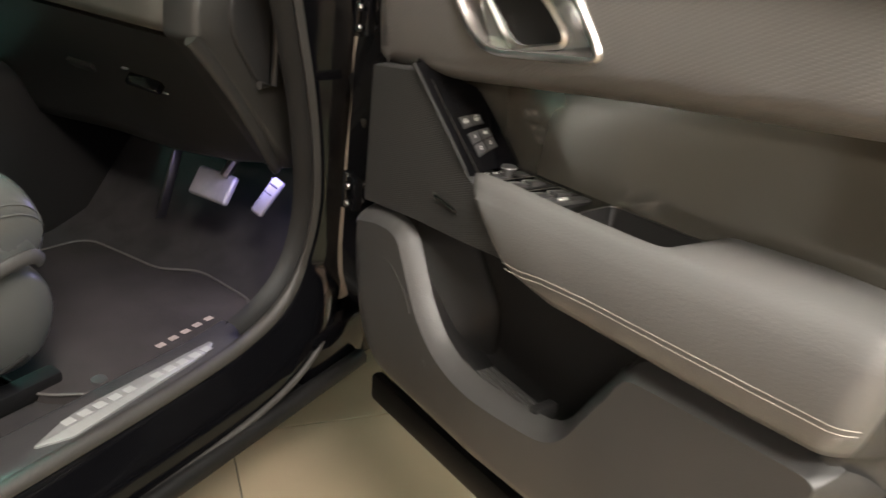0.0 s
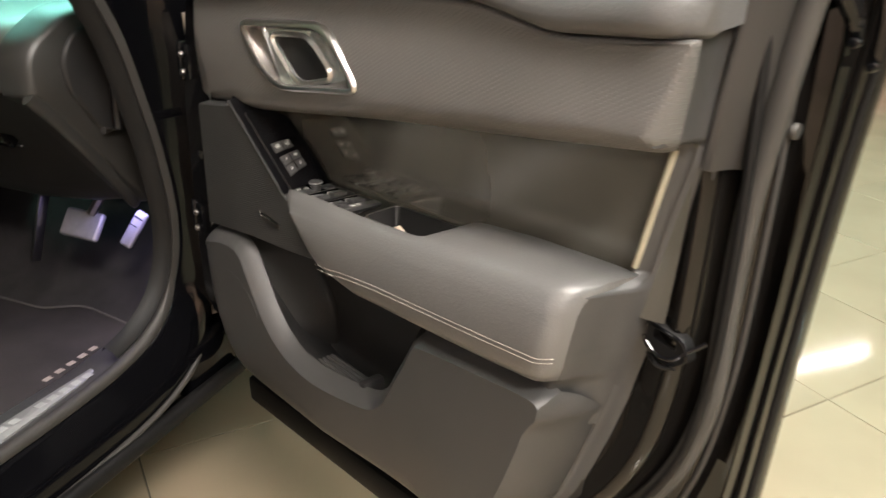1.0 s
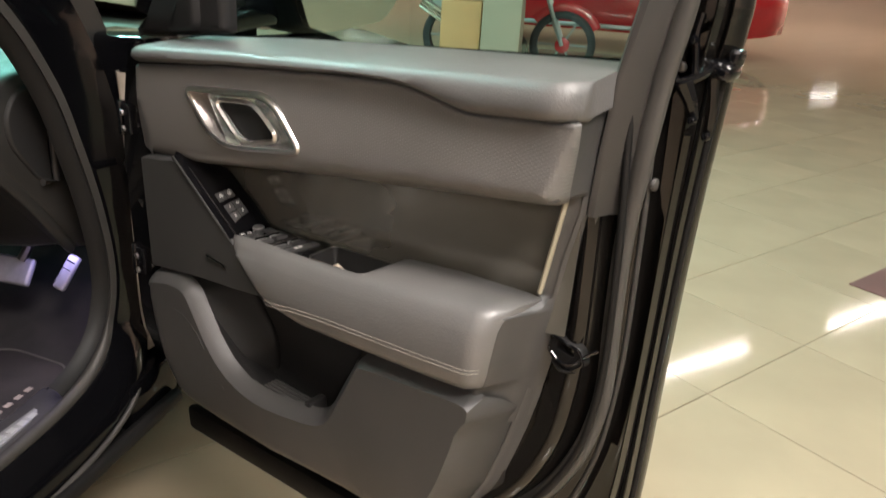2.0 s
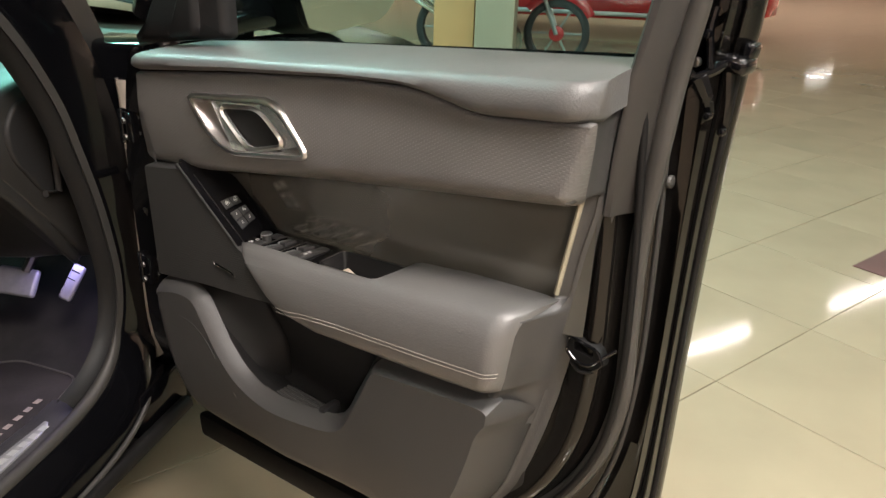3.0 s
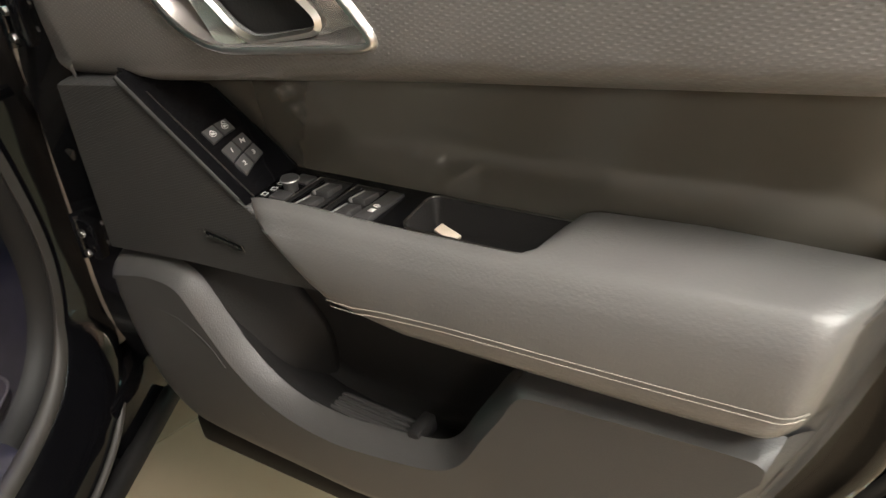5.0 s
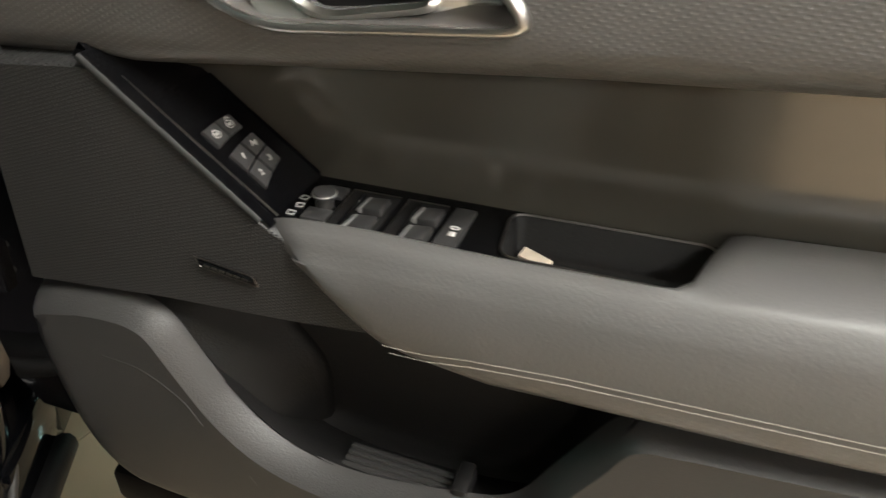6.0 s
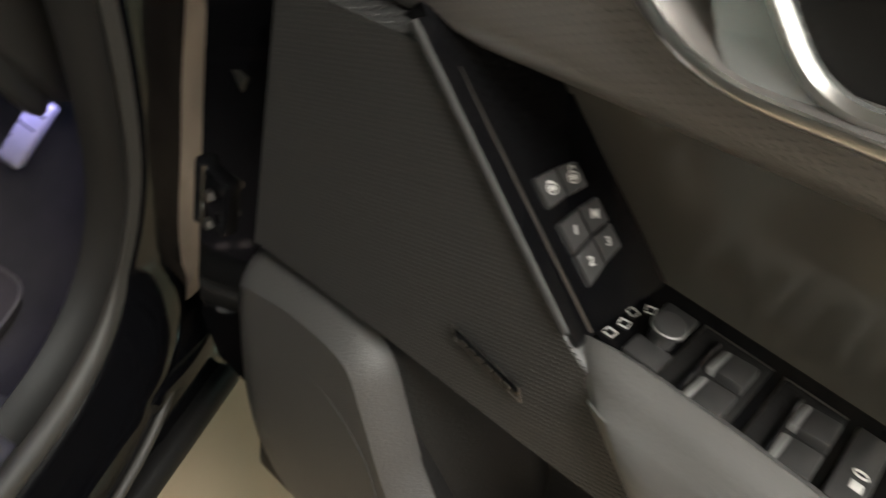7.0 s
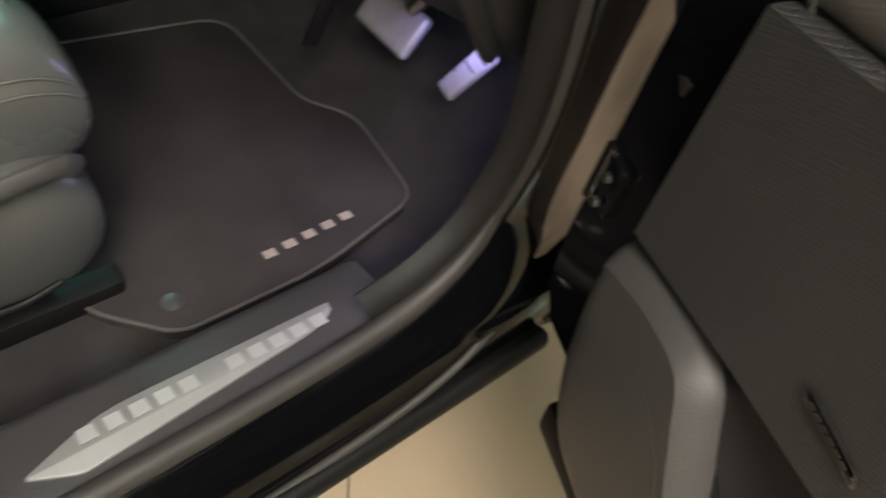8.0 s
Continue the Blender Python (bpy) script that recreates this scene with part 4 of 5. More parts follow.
for p in LOWER:
    low_edge = max(0.0, min(1.0, (0.62 - p.y) / 0.1))
    rear = 1.0 if p.x > 0.60 and p.y < curve([(0.60, 0.70), (0.695, 0.765), (0.72, 0.772)], p.x) else 0.0
    left_edge = max(0.0, min(1.0, (0.13 - p.x) / 0.04)) * (1 if p.y < 0.73 else 0.2)
    ledge = 1.0 if p.x > 0.525 and p.y > 0.74 and not rear else 0.0
    k = max(low_edge, left_edge, 0.9 * rear)
    hard.append(0.62 * rear if rear else max(0.0, 1.0 - 2 * k) * (0.9 if ledge else 0.72))
    backs.append(-0.002 + 0.068 * k)
    rolls.append(0.030 * rear if rear else 0.0155 - 0.005 * ledge + 0.0275 * low_edge + 0.0185 * left_edge * (1 - low_edge))


def eased(values, reach):
    n = len(values)
    return [sum(values[(i + d) % n] for d in range(-reach, reach + 1)) / (2 * reach + 1) for i in range(n)]


backs, rolls, hard = eased(backs, 3), eased(rolls, 5), eased(hard, 4)
lower = part("lower_panel", cushion(LOWER, -0.024, backs, rolls, (), 6, lambda x, z: 0.02 * max(0, min(1, (0.66 - z) / 0.16)) ** 2 + 0.011 * max(0, min(1, (x - 0.36) / 0.14)),
                                    [0.12 + 0.03 * i for i in range(20)], [0.50 + 0.02 * i for i in range(15)], hard), PLASTIC, door, "moulded dark grey lower door panel with a map pocket", 28)
part("speaker_seam", tube(smooth_line([(0.150, -0.0237, 0.695), (0.183, -0.0240, 0.693), (0.215, -0.0243, 0.676), (0.232, -0.0243, 0.655)], 6), 0.00045, 5), SWITCH, lower, "faint curved seam of the speaker cover")
part("speaker_seam", tube(smooth_line([(0.268, -0.0222, 0.612), (0.278, -0.0195, 0.592), (0.268, -0.0158, 0.570)], 6), 0.00045, 5), SWITCH, lower, "faint curved seam of the speaker cover")
# pocket cavity, with its deep shade put into the dark plastic
POCKET = plan(rounded([(0.16, 0.775), (0.225, 0.697), (0.295, 0.636), (0.38, 0.629), (0.475, 0.646), (0.545, 0.80)], [0.01, 0.05, 0.04, 0.04, 0.02, 0.01], 6))
bm = bmesh.new()
vs = grid(bm, [[(p.x, y, p.y) for p in inset(POCKET, d)] for y, d in ((-0.003, 0.0), (0.006, -0.001), (0.02, -0.010), (0.045, -0.020), (0.054, -0.014), (0.056, 0.0))], close_v=True)
bm.faces.new(vs[-1])
pocket = part("map_pocket", bm, DARK_PLASTIC, door, "deep map pocket, its shade put into a dark colour", 50)
part("pocket_ledge", block((0.086, 0.028, 0.016), pose(0.376, 0.014, 0.6235, 0, -1.8), 0.002), PLASTIC, pocket, "grey ledge in the pocket floor")
for i in range(4):
    part("pocket_rib", tube([(0.334, 0.004 + 0.006 * i, 0.6315), (0.376, 0.004 + 0.006 * i, 0.6325), (0.418, 0.004 + 0.006 * i, 0.6345)], 0.0022, 6), PLASTIC, pocket)
part("pocket_stop", block((0.013, 0.030, 0.018), pose(0.4275, 0.015, 0.639, 0, -6), 0.003), DARK_PLASTIC, pocket, "small dark stop in the pocket")
RIM = [(0.55, 0.255), (0.645, 0.262), (0.6715, 0.243), (0.7105, 0.214), (0.735, 0.196), (0.7475, 0.165), (0.775, 0.150)]
BULGE = [(0.55, 0.297), (0.644, 0.297), (0.668, 0.294), (0.687, 0.286), (0.707, 0.266), (0.74, 0.236), (0.775, 0.20)]
bm = bmesh.new()
rows = []
for i in range(31):
    z = 0.555 + 0.215 * i / 30
    a, b = Vector((curve(RIM, z), -0.001)), Vector((sum(curve(BULGE, z + d) for d in (-0.01, -0.005, 0, 0.005, 0.01)) / 5, 0.046))
    rows.append([(p.x, p.y, z) for p in (a, a.lerp(b, 0.3), a.lerp(b, 0.6), a.lerp(b, 0.85), b, b + Vector((0.005, 0.004)), b + Vector((0.006, 0.009)), b + Vector((0.004, 0.018)))])
grid(bm, rows)
# wall colour carries the shade under the armrest
part("bottle_wall", bm, SHADED_POCKET, pocket, "rounded inner wall of the pocket, coloured dark as in shade", 60)
# backing sheet so that nothing shows between the trim pieces
bm = block((0.60, 0.006, 0.54), pose(0.40, 0.0685, 0.78), 0.002)
part("carrier", bm, DARK_PLASTIC, door)

bm = bmesh.new()
rows = [[(x0, 0.060, z), (x0, 0.006, z), (x0 + 0.003, 0.002, z), (0.085, 0.004, z)] for z, x0 in ((0.575, 0.040), (0.60, 0.018), (0.64, 0.010), (0.80, 0.008), (0.90, 0.008), (0.96, 0.020), (1.02, 0.036), (1.05, 0.05))]
grid(bm, rows)
part("front_flange", bm, GLOSS, door, "black painted front flange of the door", 50)
# hinges and check strap at the front edge
for z in (0.725, 0.95):
    h = part("hinge", joined(block((0.024, 0.008, 0.045), pose(0.034, 0.000, z), 0.003), disc(0.006, 0.05, pose(0.018, 0.000, z - 0.025), 16)), GLOSS, door, "black painted steel door hinge")
    for dz in (-0.018, 0.016):
        part("bolt", disc(0.0045, 0.004, frame_at((0.036, -0.007, z + dz * 0.7), (1, 0, 0), (0, 0, 1)), 6), DARK_METAL, h, "steel bolt head")
part("check_strap", tube([(0.05, 0.006, 0.822), (0.0, 0.02, 0.835), (-0.075, 0.05, 0.850)], 0.007, 8), DARK_METAL, door, "dark steel check strap")

# scrap of paper in the tray
scrap = tagged(part("paper_scrap", block((0.020, 0.009, 0.003), pose(0, 0, 0, 0, 0, 0), 0.0008), PAPER), "small crumpled cream paper scrap lying in the door tray", "paper")
scrap.matrix_world = pose(0, 0, 0, 0, 0, DOOR_TURN) @ Matrix.Translation(deck(0.4460, 0.038, -0.0205)) @ pose(0, 0, 0, 12, 8, -12)

# ---- the car ----
# aperture line in the y-z plane, from the sill forward and up the pillar
APERTURE = smooth_line([(0, -1.25, 0.490), (0, -0.80, 0.490), (0, -0.45, 0.492), (0, -0.22, 0.497), (0, -0.10, 0.512), (0, -0.03, 0.545), (0, 0.012, 0.60), (0, 0.028, 0.68), (0, 0.015, 0.79), (0, -0.014, 0.90), (0, -0.05, 1.00), (0, -0.13, 1.12), (0, -0.30, 1.28), (0, -0.55, 1.42), (0, -1.0, 1.50)], 6)


def aperture_band(profile, first=0, last=None):
    """Sweeps (x, offset) points along the aperture; the offset points away from the cabin's opening.
    Up the hinge pillar the outer part draws in, which leaves room for the door's hinges."""
    bm = bmesh.new()
    pts = APERTURE[first:last]
    rows = []
    for x, d in profile:
        row = []
        for i, p in enumerate(pts):
            t = (pts[min(i + 1, len(pts) - 1)] - pts[max(i - 1, 0)]).normalized()
            k = 0.95 * max(0.0, min(1.0, (p.z - 0.50) / 0.09)) ** 2
            row.append((x if x < -0.06 else -0.06 + (x + 0.06) * (1 - k), p.y + t.z * d, p.z - t.y * d))
        rows.append(row)
    grid(bm, rows)
    return bm


def bulb(cx, cd, r, n=10, squash=1.0):
    return [(cx + r * math.cos(a), cd - r * squash * math.sin(a)) for a in (math.pi * k / n for k in range(-1, n + 2))]


part("door_opening", aperture_band([(-0.075, 0.02), (-0.062, 0.006), (-0.050, 0.008), (-0.042, 0.016), (-0.034, 0.030), (-0.020, 0.042), (-0.014, 0.056), (-0.011, 0.070), (-0.010, 0.082), (-0.02, 0.10)]), PAINT, car, "glossy black painted door opening and sill", 60)
bm = bmesh.new()
grid(bm, [[(x, y, 0.503 - d) for y in (-1.5, -1.0, -0.6, -0.3, -0.1, 0.02, 0.09)] for x, d in ((-0.014, 0.090), (-0.004, 0.084), (0.004, 0.085), (0.009, 0.092), (0.010, 0.104), (0.004, 0.112), (-0.05, 0.118))])
part("sill_front", block((0.09, 0.17, 0.09), pose(-0.057, 0.060, 0.437), 0.012), PAINT, car, "black painted end of the sill below the hinges")
part("lower_cladding", block((0.04, 2.7, 0.08), pose(-0.120, -1.15, 0.350), 0.012), RUBBER, car, "black lower sill cladding")
part("sill_cladding", bm, RUBBER, car, "dark grey plastic cladding under the sill", 60)
part("opening_seal", aperture_band(bulb(-0.058, 0.004, 0.011)), SEAL, car, "grey-brown rubber seal round the door opening", 70)
# grey bead drawn for the highlight on the cladding's top edge
part("opening_seal", aperture_band(bulb(-0.007, 0.082, 0.005), 0, 30), SEAL, car, "thin grey bead for the light line along the cladding edge", 70)
# inner trim: kick panel and pillar cover
part("pillar_trim", aperture_band([(-0.062, -0.002), (-0.072, -0.008), (-0.080, -0.006), (-0.098, 0.010), (-0.105, 0.05), (-0.105, 0.19)], 25), KNEE_TRIM, car, "dark grey moulded pillar and kick panel trim", 60)
part("opening_lip", aperture_band([(-0.064, -0.006), (-0.072, -0.018), (-0.086, -0.022), (-0.092, -0.012)], 23, 66), RUBBER, car, "black rubber inner lip", 60)
# sill trim with the tread plate
bm = bmesh.new()
rows = []
for i in range(31):
    y = -1.25 + 1.175 * i / 30
    u = max(0.0, (y + 0.16) / 0.085)
    rows.append([(-0.062, y, 0.488 + 0.012 * u), (-0.068, y, 0.490 + 0.012 * u), (-0.085, y, 0.4865 + 0.012 * u), (-0.142, y, 0.4800 + 0.008 * u), (-0.154, y, 0.472), (-0.168, y, 0.445), (-0.172, y, 0.40)])
grid(bm, rows)
part("sill_trim", bm, SILL_TRIM, car, "dark grey sill trim", 60)
TREAD = plan(rounded([(-0.076, -0.366), (-0.095, -0.150), (-0.110, -0.116), (-0.116, -0.122), (-0.119, -0.340), (-0.095, -0.404)], [0.006, 0.02, 0.006, 0.01, 0.03, 0.006], 5))
bm = bmesh.new()
zt = lambda x: 0.4867 + (x + 0.085) * 0.114
vs = grid(bm, [[(p.x, p.y, zt(p.x)) for p in TREAD], [(p.x, p.y, zt(p.x) + 0.0030) for p in TREAD], [(p.x, p.y, zt(p.x) + 0.0036) for p in inset(TREAD, 0.001)]], close_v=True)
bm.faces.new(vs[2])
tread = part("tread_plate", bm, TREAD_METAL, car, "brushed metal tread plate on the sill")
for i in range(11):
    if i == 5:
        continue
    y = -0.352 + 0.0208 * i
    part("letter_bar", block((0.0130, 0.0140, 0.0006), pose(-0.104 + 0.02 * (y + 0.25), y, zt(-0.104 + 0.02 * (y + 0.25)) + 0.0038, 0, -6.4), 0.0002, 1), LETTER, tread, "plain raised letter shape")

# cabin floor, mat, far side
def slab_z(outline, z0, z1, edge, slope=None):
    bm = bmesh.new()
    rows = [[(p.x, p.y, z0) for p in outline], [(p.x, p.y, z1 - edge * 0.4) for p in outline], [(p.x, p.y, z1) for p in inset(outline, edge)]]
    vs = grid(bm, rows, close_v=True)
    bm.faces.new(vs[-1])
    if slope:
        for v in bm.verts:
            v.co.z += slope(v.co.x, v.co.y)
    return bm


bm = bmesh.new()
rows = []
for i in range(25):
    y = -1.3 + 1.9 * i / 24
    z = 0.405 + (max(0, y - 0.10) * 1.1 if y > 0.10 else 0)
    rows.append([(x, y, z + 0.006 * math.sin(9 * x + 5 * y) + (0.05 * max(0, (x + 0.19) / 0.09) if x > -0.19 else 0)) for x in (-0.10, -0.14, -0.17, -0.19, -0.24, -0.32, -0.42, -0.52, -0.62, -0.72, -0.74)])
grid(bm, rows)
part("cabin_floor", bm, CARPET, car, "dark carpet of the footwell", 60)
mat_plan = plan(rounded([(-0.190, -0.235), (-0.190, -0.075), (-0.224, 0.080), (-0.375, 0.100), (-0.43, 0.055), (-0.62, 0.05), (-0.66, -0.30), (-0.26, -0.30)], [0.02, 0.04, 0.03, 0.03, 0.02, 0.04, 0.03, 0.03], 6))
mat = empty("floor_mat", pose(0, 0, 0), "dark carpet floor mat with a thin bound edge in the footwell", "floor mat")
part("mat_top", slab_z(mat_plan, 0.408, 0.424, 0.006), MAT, mat)
part("mat_edge", tube([(p.x, p.y, 0.423) for p in mat_plan + mat_plan[:1]], 0.0022, 6), BINDING, mat, "grey bound edge")
for i in range(5):
    a = -0.112 + 0.0255 * i
    part("letter_bar", block((0.0105, 0.0145, 0.0008), pose(-0.232 - 0.0015 * i, a, 0.4243), 0.0003, 1), EMBROIDERY, mat, "plain stitched letter shape")
part("mat_stud", disc(0.011, 0.003, pose(-0.225, -0.225, 0.4235), 18), SWITCH, mat, "round black fixing stud")

# pedals
brake = part("brake_pedal", block((0.085, 0.014, 0.052), pose(-0.318, 0.080, 0.610, -35, 0, 0), 0.010, 3), PEDAL, car, "metal-faced brake pedal")
part("pedal_arm", tube([(-0.30, 0.085, 0.63), (-0.28, 0.13, 0.70), (-0.27, 0.20, 0.80)], 0.009, 8), DARK_METAL, brake)
for i in range(4):
    part("pedal_stud", block((0.062, 0.004, 0.005), pose(-0.315, 0.066 + 0.009 * i, 0.590 + 0.0125 * i, -35, 0, 0), 0.0015, 1), RUBBER, brake)
gas = part("accelerator_pedal", block((0.024, 0.012, 0.068), pose(-0.203, 0.085, 0.622, -30, 19, 0), 0.006, 3), PEDAL, car, "metal-faced accelerator pedal")
for i in range(4):
    part("pedal_stud", block((0.018, 0.004, 0.004), pose(-0.212 + 0.005 * i, 0.070 + 0.007 * i, 0.604 + 0.0125 * i, -30, 19, 0), 0.0015, 1), RUBBER, gas)
part("tunnel_trim", block((0.007, 0.02, 0.13), pose(-0.388, 0.05, 0.605, -20, 0, 0), 0.003), DARK_METAL, car, "bright edge of the centre tunnel trim")

# dashboard
KNEE = [(-0.75, 0.640), (-0.53, 0.660), (-0.375, 0.663), (-0.25, 0.678), (-0.155, 0.700), (-0.13, 0.705)]
bm = bmesh.new()
rows = []
for i in range(29):
    x = -0.135 - 0.62 * i / 28
    zl = curve(KNEE, x)
    e = 0.014 * max(0.0, 1 - i / 2.5) ** 2
    rows.append([(x, 0.26, zl + 0.03), (x, 0.10, zl), (x, 0.058, zl - 0.002), (x, 0.045 + e, zl + 0.006), (x, 0.032 + e, zl + 0.030), (x, -0.020 + e, 0.79), (x, -0.070 + e, 0.855), (x, -0.090 + e, 0.884), (x, -0.080, 0.892)])
vs = grid(bm, rows)
bm.faces.new(vs[0])
dash = part("dashboard", bm, KNEE_TRIM, car, "dark grey knee panel under the dashboard", 60)
bm = bmesh.new()
rows = []
for i in range(31):
    x = -0.150 - 0.62 * i / 30
    e = 0.03 * max(0.0, 1 - i / 3.0) ** 2
    rows.append([(x, -0.02, 0.900), (x, -0.098 + e, 0.893), (x, -0.122 + e, 0.899), (x, -0.132 + e, 0.915), (x, -0.133 + e, 0.945), (x, -0.120 + e, 0.972 - e * 0.5), (x, -0.085, 0.990 - e * 0.4), (x, 0.05, 1.005), (x, 0.75, 1.03)])
vs = grid(bm, rows)
bm.faces.new(vs[0])
part("dash_pad", bm, PALE_TRIM, dash, "pale padded leather dash roll", 70)
# dark end of the dashboard with its cover and edge strip
side = plan(rounded([(-0.136, 0.900), (-0.118, 0.890), (0.05, 0.69), (0.12, 0.70), (0.12, 1.02), (-0.06, 1.01), (-0.132, 0.965)], [0.02, 0.02, 0.01, 0.01, 0.01, 0.03, 0.03], 5))
part("dash_end", cushion(side, -0.020, 0.030, 0.012), KNEE_TRIM, dash, "dark grey moulded end of the dashboard").matrix_local = pose(-0.148, 0, 0, 0, 0, 90)
cover = plan(rounded([(-0.004, 0.830), (-0.030, 0.838), (-0.078, 0.905), (-0.080, 0.950), (-0.05, 0.985), (0.004, 0.985)], [0.006, 0.02, 0.03, 0.02, 0.02, 0.01], 5))
part("end_cover", cushion(cover, -0.026, -0.018, 0.006), DARK_PLASTIC, dash, "rounded dark end cover of the dashboard").matrix_local = pose(-0.148, 0, 0, 0, 0, 90)
part("end_rib", tube([(-0.120, -0.002, 0.99), (-0.120, 0.002, 0.90), (-0.121, -0.001, 0.832), (-0.122, -0.028, 0.836)], 0.006, 8), TRIM, dash, "raised rib round the end cover", 60)
part("edge_strip", tube(smooth_line([(-0.136, -0.130, 0.904), (-0.136, -0.085, 0.856), (-0.138, -0.03, 0.790), (-0.146, 0.03, 0.712), (-0.150, 0.044, 0.698)], 5), 0.013, 10, flat=0.55), KNEE_TRIM, dash, "rounded edge strip of the knee panel", 60)
knob = part("light_switch", block((0.070, 0.014, 0.045), pose(-0.345, -0.020, 0.800, -38, 0, 0), 0.005), GLOSS, dash, "black light switch block with bright edges")
for dx, dz in ((-0.026, 0.018), (0.002, -0.008), (0.028, -0.018)):
    part("switch_edge", block((0.012, 0.004, 0.003), pose(-0.345 + dx, -0.027 - dz * 0.75, 0.794 + dz * 0.8), 0.001), SATIN, dash)
part("dash_pocket", block((0.06, 0.03, 0.018), pose(-0.50, -0.01, 0.785, -38, 0, 0), 0.004), TRIM, dash, "lip of the storage pocket")
part("footwell_lamp", block((0.05, 0.02, 0.006), pose(-0.24, 0.12, 0.690), 0.002), FOOT_LED, car, "small violet footwell lamp")
fl = bpy.data.lights.new("footwell_light", "AREA")
fl.shape, fl.size, fl.size_y, fl.energy, fl.color = "RECTANGLE", 0.12, 0.05, 0.5, (0.5, 0.46, 1.0)
new("footwell_light", fl).matrix_world = look((-0.19, 0.075, 0.680), (-0.165, -0.02, 0.42))

# seat
seat = empty("driver_seat", pose(-0.004, -0.014, 0), "dark leather driver seat with stitched bolster and side control", "car seat")
SEAT_LINE = [(-0.300, 0.585), (-0.272, 0.592), (-0.258, 0.625), (-0.252, 0.665), (-0.251, 0.695), (-0.258, 0.718), (-0.276, 0.732), (-0.305, 0.735), (-0.345, 0.724), (-0.380, 0.706), (-0.43, 0.700), (-0.56, 0.700), (-0.62, 0.712), (-0.68, 0.733), (-0.73, 0.715), (-0.74, 0.60)]


def seat_section(y, front, line, middle, steps=4):
    """The seat's outline across the car at y, drawn in towards its rounded front edge."""
    k = math.sqrt(max(0.0, 1 - (1 - min(1.0, max(0.0, front - y) / 0.055)) ** 2))
    out = []
    for p in smooth_line([(x, 0, z) for x, z in line], steps):
        out.append(Vector((middle[0] + (p.x - middle[0]) * (0.94 + 0.06 * k) if p.x > middle[0] else p.x, y, middle[1] + (p.z - middle[1]) * (0.30 + 0.70 * k))))
    return out


SEAT_Y = [-0.243 - 0.055 * (i / 9) ** 2 for i in range(10)] + [-0.30 - 0.045 * i for i in range(1, 13)]
bm = bmesh.new()
vs = grid(bm, [seat_section(y, -0.243, SEAT_LINE, (-0.45, 0.63)) for y in SEAT_Y])
bm.faces.new(vs[0])
cush = part("cushion", bm, SEAT_LEATHER, seat, "dark leather seat cushion", 75)
for j in (15, 17):
    rim = []
    for y in SEAT_Y[2:]:
        sec = seat_section(y, -0.243, SEAT_LINE, (-0.45, 0.63))
        t = (sec[j + 1] - sec[j - 1]).normalized()
        rim.append(sec[j] + Vector((-t.z, 0, t.x)) * -0.0004)
    part("seam", tube(rim, 0.0013, 6), SEAT_LEATHER, cush, "raised stitched seam", 80)
COVER_LINE = [(-0.30, 0.630), (-0.258, 0.627), (-0.240, 0.618), (-0.232, 0.600), (-0.230, 0.560), (-0.235, 0.515), (-0.250, 0.478), (-0.30, 0.465)]
bm = bmesh.new()
vs = grid(bm, [seat_section(y - 0.010, -0.253, COVER_LINE, (-0.45, 0.55)) for y in SEAT_Y])
bm.faces.new(vs[0])
valance = part("side_cover", bm, SEAT_SIDE, seat, "dark plastic seat side cover", 75)
part("seat_control", tube(smooth_line([(-0.232, -0.270, 0.628), (-0.226, -0.285, 0.640), (-0.224, -0.33, 0.635), (-0.224, -0.39, 0.618), (-0.226, -0.45, 0.612)], 5), 0.010, 10, flat=0.6), PLASTIC, valance, "curved grey seat control")
part("control_slot", tube(smooth_line([(-0.232, -0.30, 0.505), (-0.231, -0.335, 0.497), (-0.233, -0.375, 0.500)], 5), 0.003, 8), RUBBER, valance, "dark lower lever edge")
part("seat_rail", block((0.03, 0.62, 0.03), pose(-0.27, -0.55, 0.425), 0.006), RUBBER, seat, "black seat rail")
part("seat_rail", block((0.03, 0.62, 0.03), pose(-0.70, -0.55, 0.425), 0.006), RUBBER, seat, "black seat rail")
part("seat_base", block((0.44, 0.55, 0.12), pose(-0.49, -0.56, 0.52), 0.01), DARK_PLASTIC, seat)
part("backrest", cushion(plan(rounded([(-0.74, 0.70), (-0.25, 0.70), (-0.28, 1.30), (-0.70, 1.30)], 0.06)), -0.98, -0.80, 0.05), SEAT_LEATHER, seat, "dark leather backrest")

# body outside and far side of the cabin
part("front_wing", cushion(plan(rounded([(0.08, 0.40), (0.98, 0.40), (1.9, 0.45), (1.9, 0.76), (1.0, 0.955), (0.05, 1.035)], 0.03)), 0.0, 0.12, 0.05, lift=lambda x, z: 0.30 * max(0.0, x - 0.5) ** 2, cuts_x=[0.3 + 0.2 * k for k in range(8)]), PAINT, car, "glossy black front wing").matrix_local = pose(0.03, 0.075, 0, 0, 0, 90)
bm = bmesh.new()
rows = [[(x, y, 1.02 + 0.05 * math.cos((x + 0.78) * 1.7) - 0.17 * max(0, y - 0.55) ** 1.5) for x in [-1.6 + 1.62 * k / 14 for k in range(15)]] for y in (0.45, 0.7, 1.0, 1.4, 1.9)]
grid(bm, rows)
part("bonnet", bm, PAINT, car, "glossy black bonnet", 60)
part("hinge_pillar", block((0.13, 0.10, 0.66), pose(-0.075, 0.152, 0.72), 0.012), PAINT, car, "glossy black hinge pillar")
bm = bmesh.new()
rows = []
